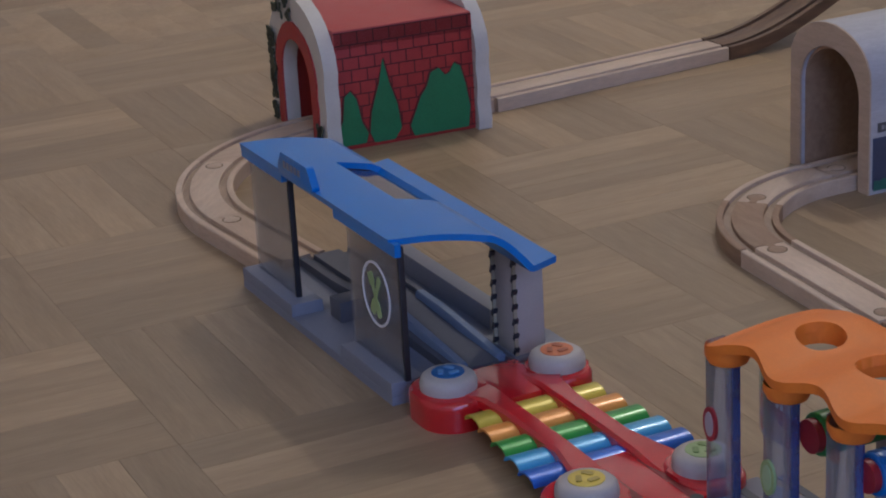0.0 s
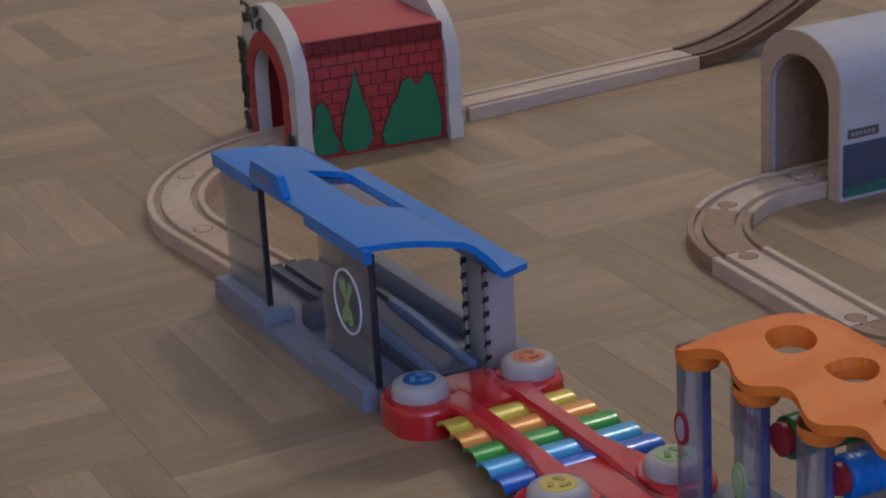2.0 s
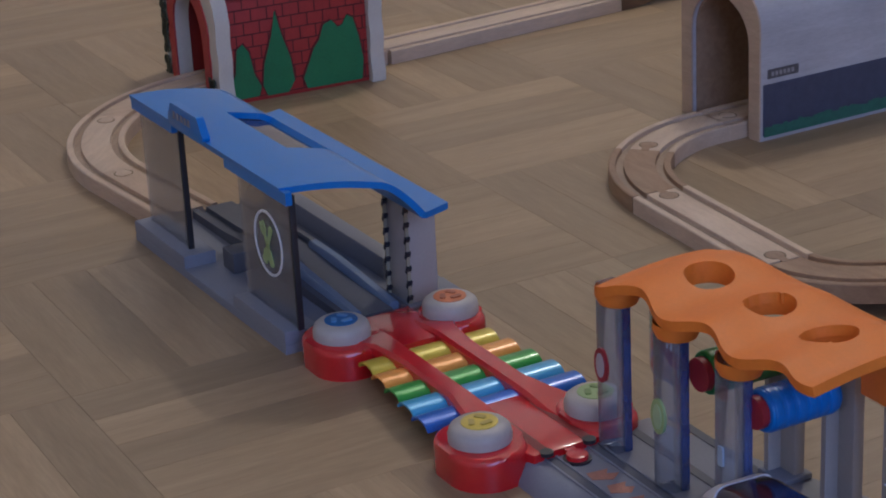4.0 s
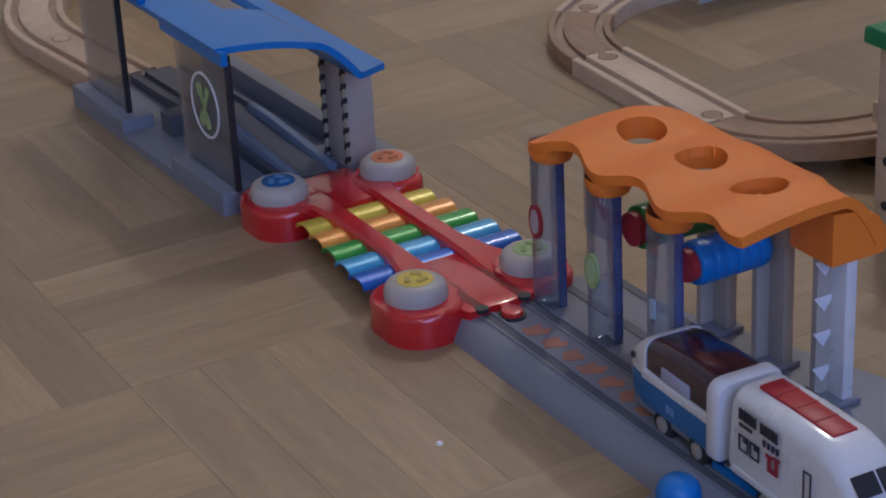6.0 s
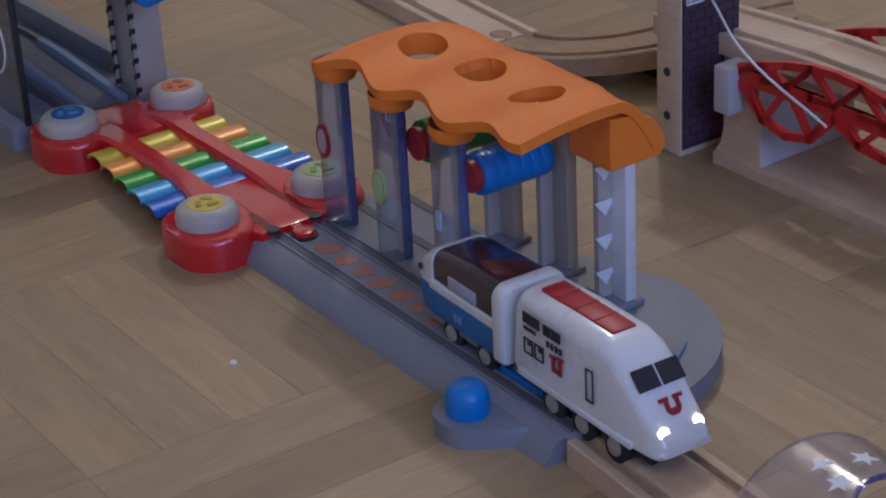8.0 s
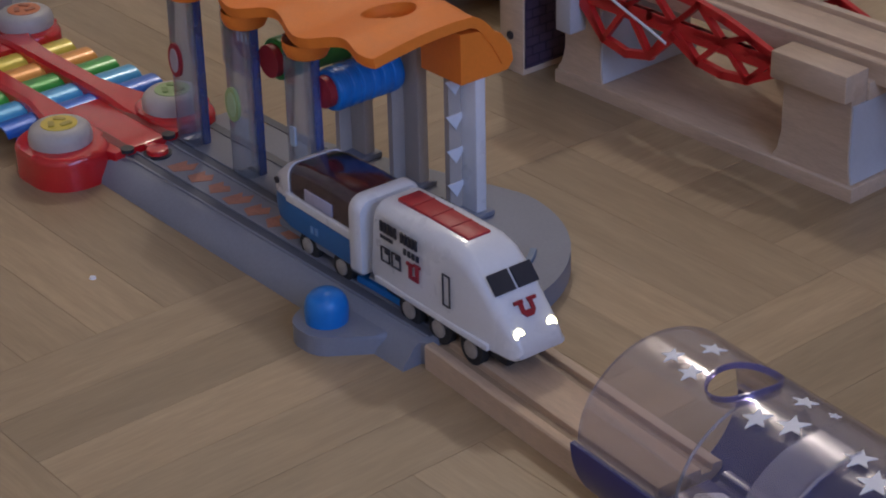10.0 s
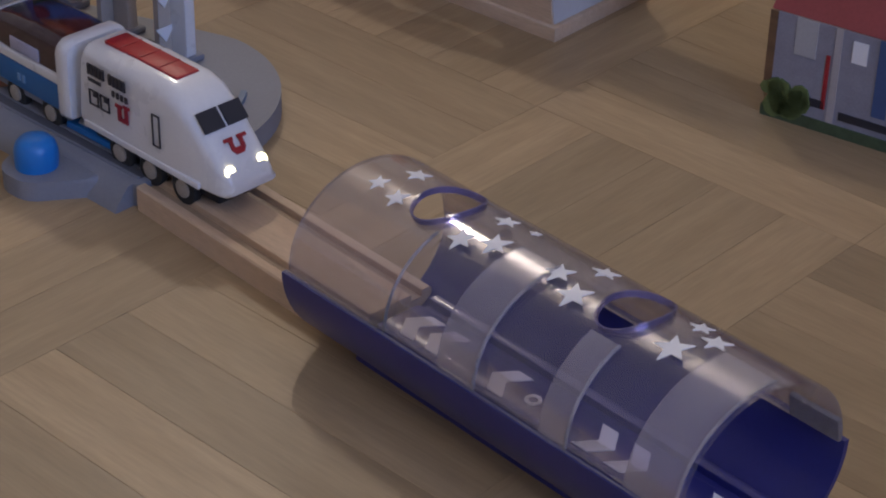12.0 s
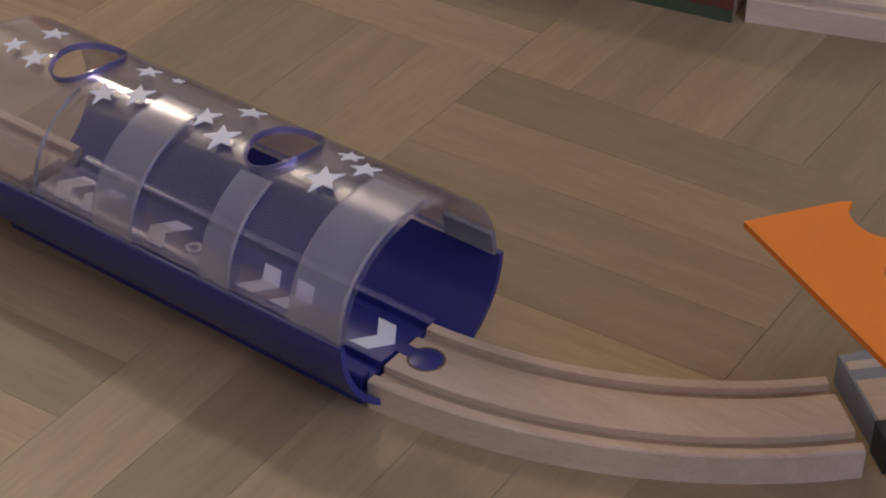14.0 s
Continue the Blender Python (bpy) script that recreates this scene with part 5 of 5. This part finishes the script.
part("bush_print", bush, mat("olive_bush_print", (0.12, 0.16, 0.05), 0.6, vary=0.25, scale=200), HS)
part("grass_strip", box(0.0, 0.170, -0.0020, -0.0002, 0.0, 0.0058), mat("grass_print", (0.07, 0.10, 0.05), 0.6, vary=0.3, scale=200), HS)
ivyh = None
for k in range(40):
    x = 0.074 + 0.05 * rng.random()
    ivyh = prism(ring(0, 0, rng.uniform(0.002, 0.005), n=7), 0, 0.0012, bm=ivyh, m=Matrix.Translation((x, -0.0012, 0.052 - (x - 0.074) * 0.35 + rng.uniform(-0.008, 0.004))) @ Matrix.Rotation(radians(90), 4, "X"))
part("ivy_print", ivyh, mat("ivy_print_green", (0.05, 0.085, 0.04), 0.6, vary=0.3, scale=200), HS)
up = Matrix.Translation((0.096, -0.0012, 0.026)) @ Matrix.Rotation(radians(90), 4, "X") @ Matrix.Diagonal((0.85, 0.85, 1, 1))
SG = part("warning_triangle", prism([(-0.011, -0.010), (0.011, -0.010), (0, 0.012)], 0, 0.0006, m=up), PRINT_RED, HS)
part("sign_face", prism([(-0.0085, -0.0085), (0.0085, -0.0085), (0, 0.0085)], 0.0006, 0.0009, m=up), PRINT_WHITE, SG)
part("sign_mark", prism([(-0.004, -0.007), (0.004, -0.007), (0.002, -0.001), (0.0005, 0.004), (-0.001, -0.002)], 0.0009, 0.0012, m=up), PRINT_BLACK, SG)
for x in (-0.009, 0.009):
    part("sign_leg", box(0.098 + x - 0.0006, 0.098 + x + 0.0006, -0.0016, -0.0008, 0.004, 0.016), PRINT_BLACK, SG)
part("white_gable", prism([(0.0, 0.0), (0.006, 0.0), (0.050, -0.026), (0.044, -0.026)], 0, 0.0012, m=Matrix.Translation((0.100, -0.0012, 0.054)) @ Matrix.Rotation(radians(90), 4, "X")), PRINT_WHITE, HS)
track(line(0.309, 0.297, 0.56, 0.372), BEECH_PALE, "pale beech straight track piece beyond the house", peg_end=False)

# ---- orange crane arm at the line's end ----
OC = thing("orange_lift_station", pose(0.476, 0.034, 0, 0, 0, 44), "grey toy lift base with an orange roof plate", "toy station")
part("base_plate", prism([(0.0, -0.026), (0.16, -0.040), (0.16, 0.05), (0.0, 0.026)], 0, 0.0125, 0.001), GREY, OC)
part("rail_bed", sweep(TRACK, [(0.001, 0, 0.0008, 0), (0.16, 0, 0.0008, 0)]), BEECH_PALE, OC)
part("dark_socket", box(-0.001, 0.004, -0.024, -0.012, 0.0, 0.0135), BLACK, OC)
for q in ((0.026, -0.046), (0.040, 0.040)):
    part("post", box(q[0] - 0.005, q[0] + 0.005, q[1] - 0.004, q[1] + 0.004, 0.0, 0.098, 0.001), IVORY, OC)


def lift_roof(u, v):
    a = Vector((0.443, -0.012, 0.1)) + Vector((0.080, 0.083, 0)) * v + Vector((0.080, -0.085, 0)) * u
    a += Vector((0.020, 0.020, 0)) * (u * (1 - v))
    a.z += 0.004 * math.sin(math.pi * v)
    return OC_INV @ a


OC_INV = OC.matrix_world.inverted()
part("roof", sheet(40, 40, lift_roof, 0.0026, holes=((0.10, 0.36, 0.11, 0.10), (0.38, 0.30, 0.11, 0.10))), ORANGE, OC)

tagged(part("floor_speck", lathe([(0.0018, 0.0), (0.0014, 0.001), (0, 0.0012)], 10, m=Matrix.Translation((-0.1675, -0.088, 0))), PRINT_WHITE), "tiny white crumb lying on the parquet", "crumb")

# ---- ceiling lamp ----
CL = thing("ceiling_lamp", pose(CEILING_LAMP[0], CEILING_LAMP[1], 2.5), "hanging room lamp with an open shade", "lamp")
part("cord", cyl(0.004, -0.38, 0.0, 8), WHITE, CL)
CL2 = thing("ceiling_lamp", pose(SECOND_LAMP[0], SECOND_LAMP[1], 2.5), "hanging room lamp with an open shade", "lamp")
part("cord", cyl(0.004, -0.34, 0.0, 8), WHITE, CL2)

# ---- parquet boards ----
STRIPS = 5
BLOCK = 0.182
W = BLOCK / STRIPS
X0, Y0 = 0.243, 0.177
g = 0.00005


def board_mesh():
    secs = []
    for z, i in ((-0.0012, g), (-0.00015, g), (0.0, g + 0.00010)):
        secs.append([(i, i, z), (BLOCK - i, i, z), (BLOCK - i, W - i, z), (i, W - i, z)])
    return loft(secs)


near, far = [], []
for bx in range(-19, 13):
    for by in range(-12, 18):
        for k in range(STRIPS):
            x, y = X0 + bx * BLOCK, Y0 + by * BLOCK
            upright = (bx + by) % 2 == 0
            x, y = (x + k * W, y) if upright else (x, y + k * W)
            cx, cy = (x + W / 2, y + BLOCK / 2) if upright else (x + BLOCK / 2, y + W / 2)
            if not (-3.1 < cx < 2.5 and -1.8 < cy < 3.3):
                continue
            inside = -1.35 < cx < 0.62 and -0.36 < cy < 0.62 and cy < 0.70 + 0.9 * (0.2 - cx)
            (near if inside else far).append((x, y, upright, cx, cy))
near.sort(key=lambda q: abs(q[3] + 0.25) * 0.62 + abs(q[4] - 0.08))
far += near[300:]
near = near[:300]
first = part("board", board_mesh(), BOARD_WOOD, FLOOR)
for n, (x, y, upright, cx, cy) in enumerate(near):
    o = first if n == 0 else new("board", first.data)
    o.parent = FLOOR
    o.matrix_local = Matrix.Translation((x + W, y, 0)) @ Matrix.Rotation(radians(90), 4, "Z") if upright else Matrix.Translation((x, y, 0))
verts, faces = [], []
for x, y, upright, cx, cy in far:
    sx, sy = (W, BLOCK) if upright else (BLOCK, W)
    i0 = len(verts)
    verts += [(x + g, y + g, 0), (x + sx - g, y + g, 0), (x + sx - g, y + sy - g, 0), (x + g, y + sy - g, 0)]
    faces.append((i0, i0 + 1, i0 + 2, i0 + 3))
fm = bpy.data.meshes.new("far_boards")
fm.from_pydata(verts, [], faces)
fm.materials.append(BOARD_WOOD_FAR)
fo = new("far_boards", fm)
fo.parent = FLOOR
tagged(fo, "oak parquet boards far from the toys", kind="stuff")
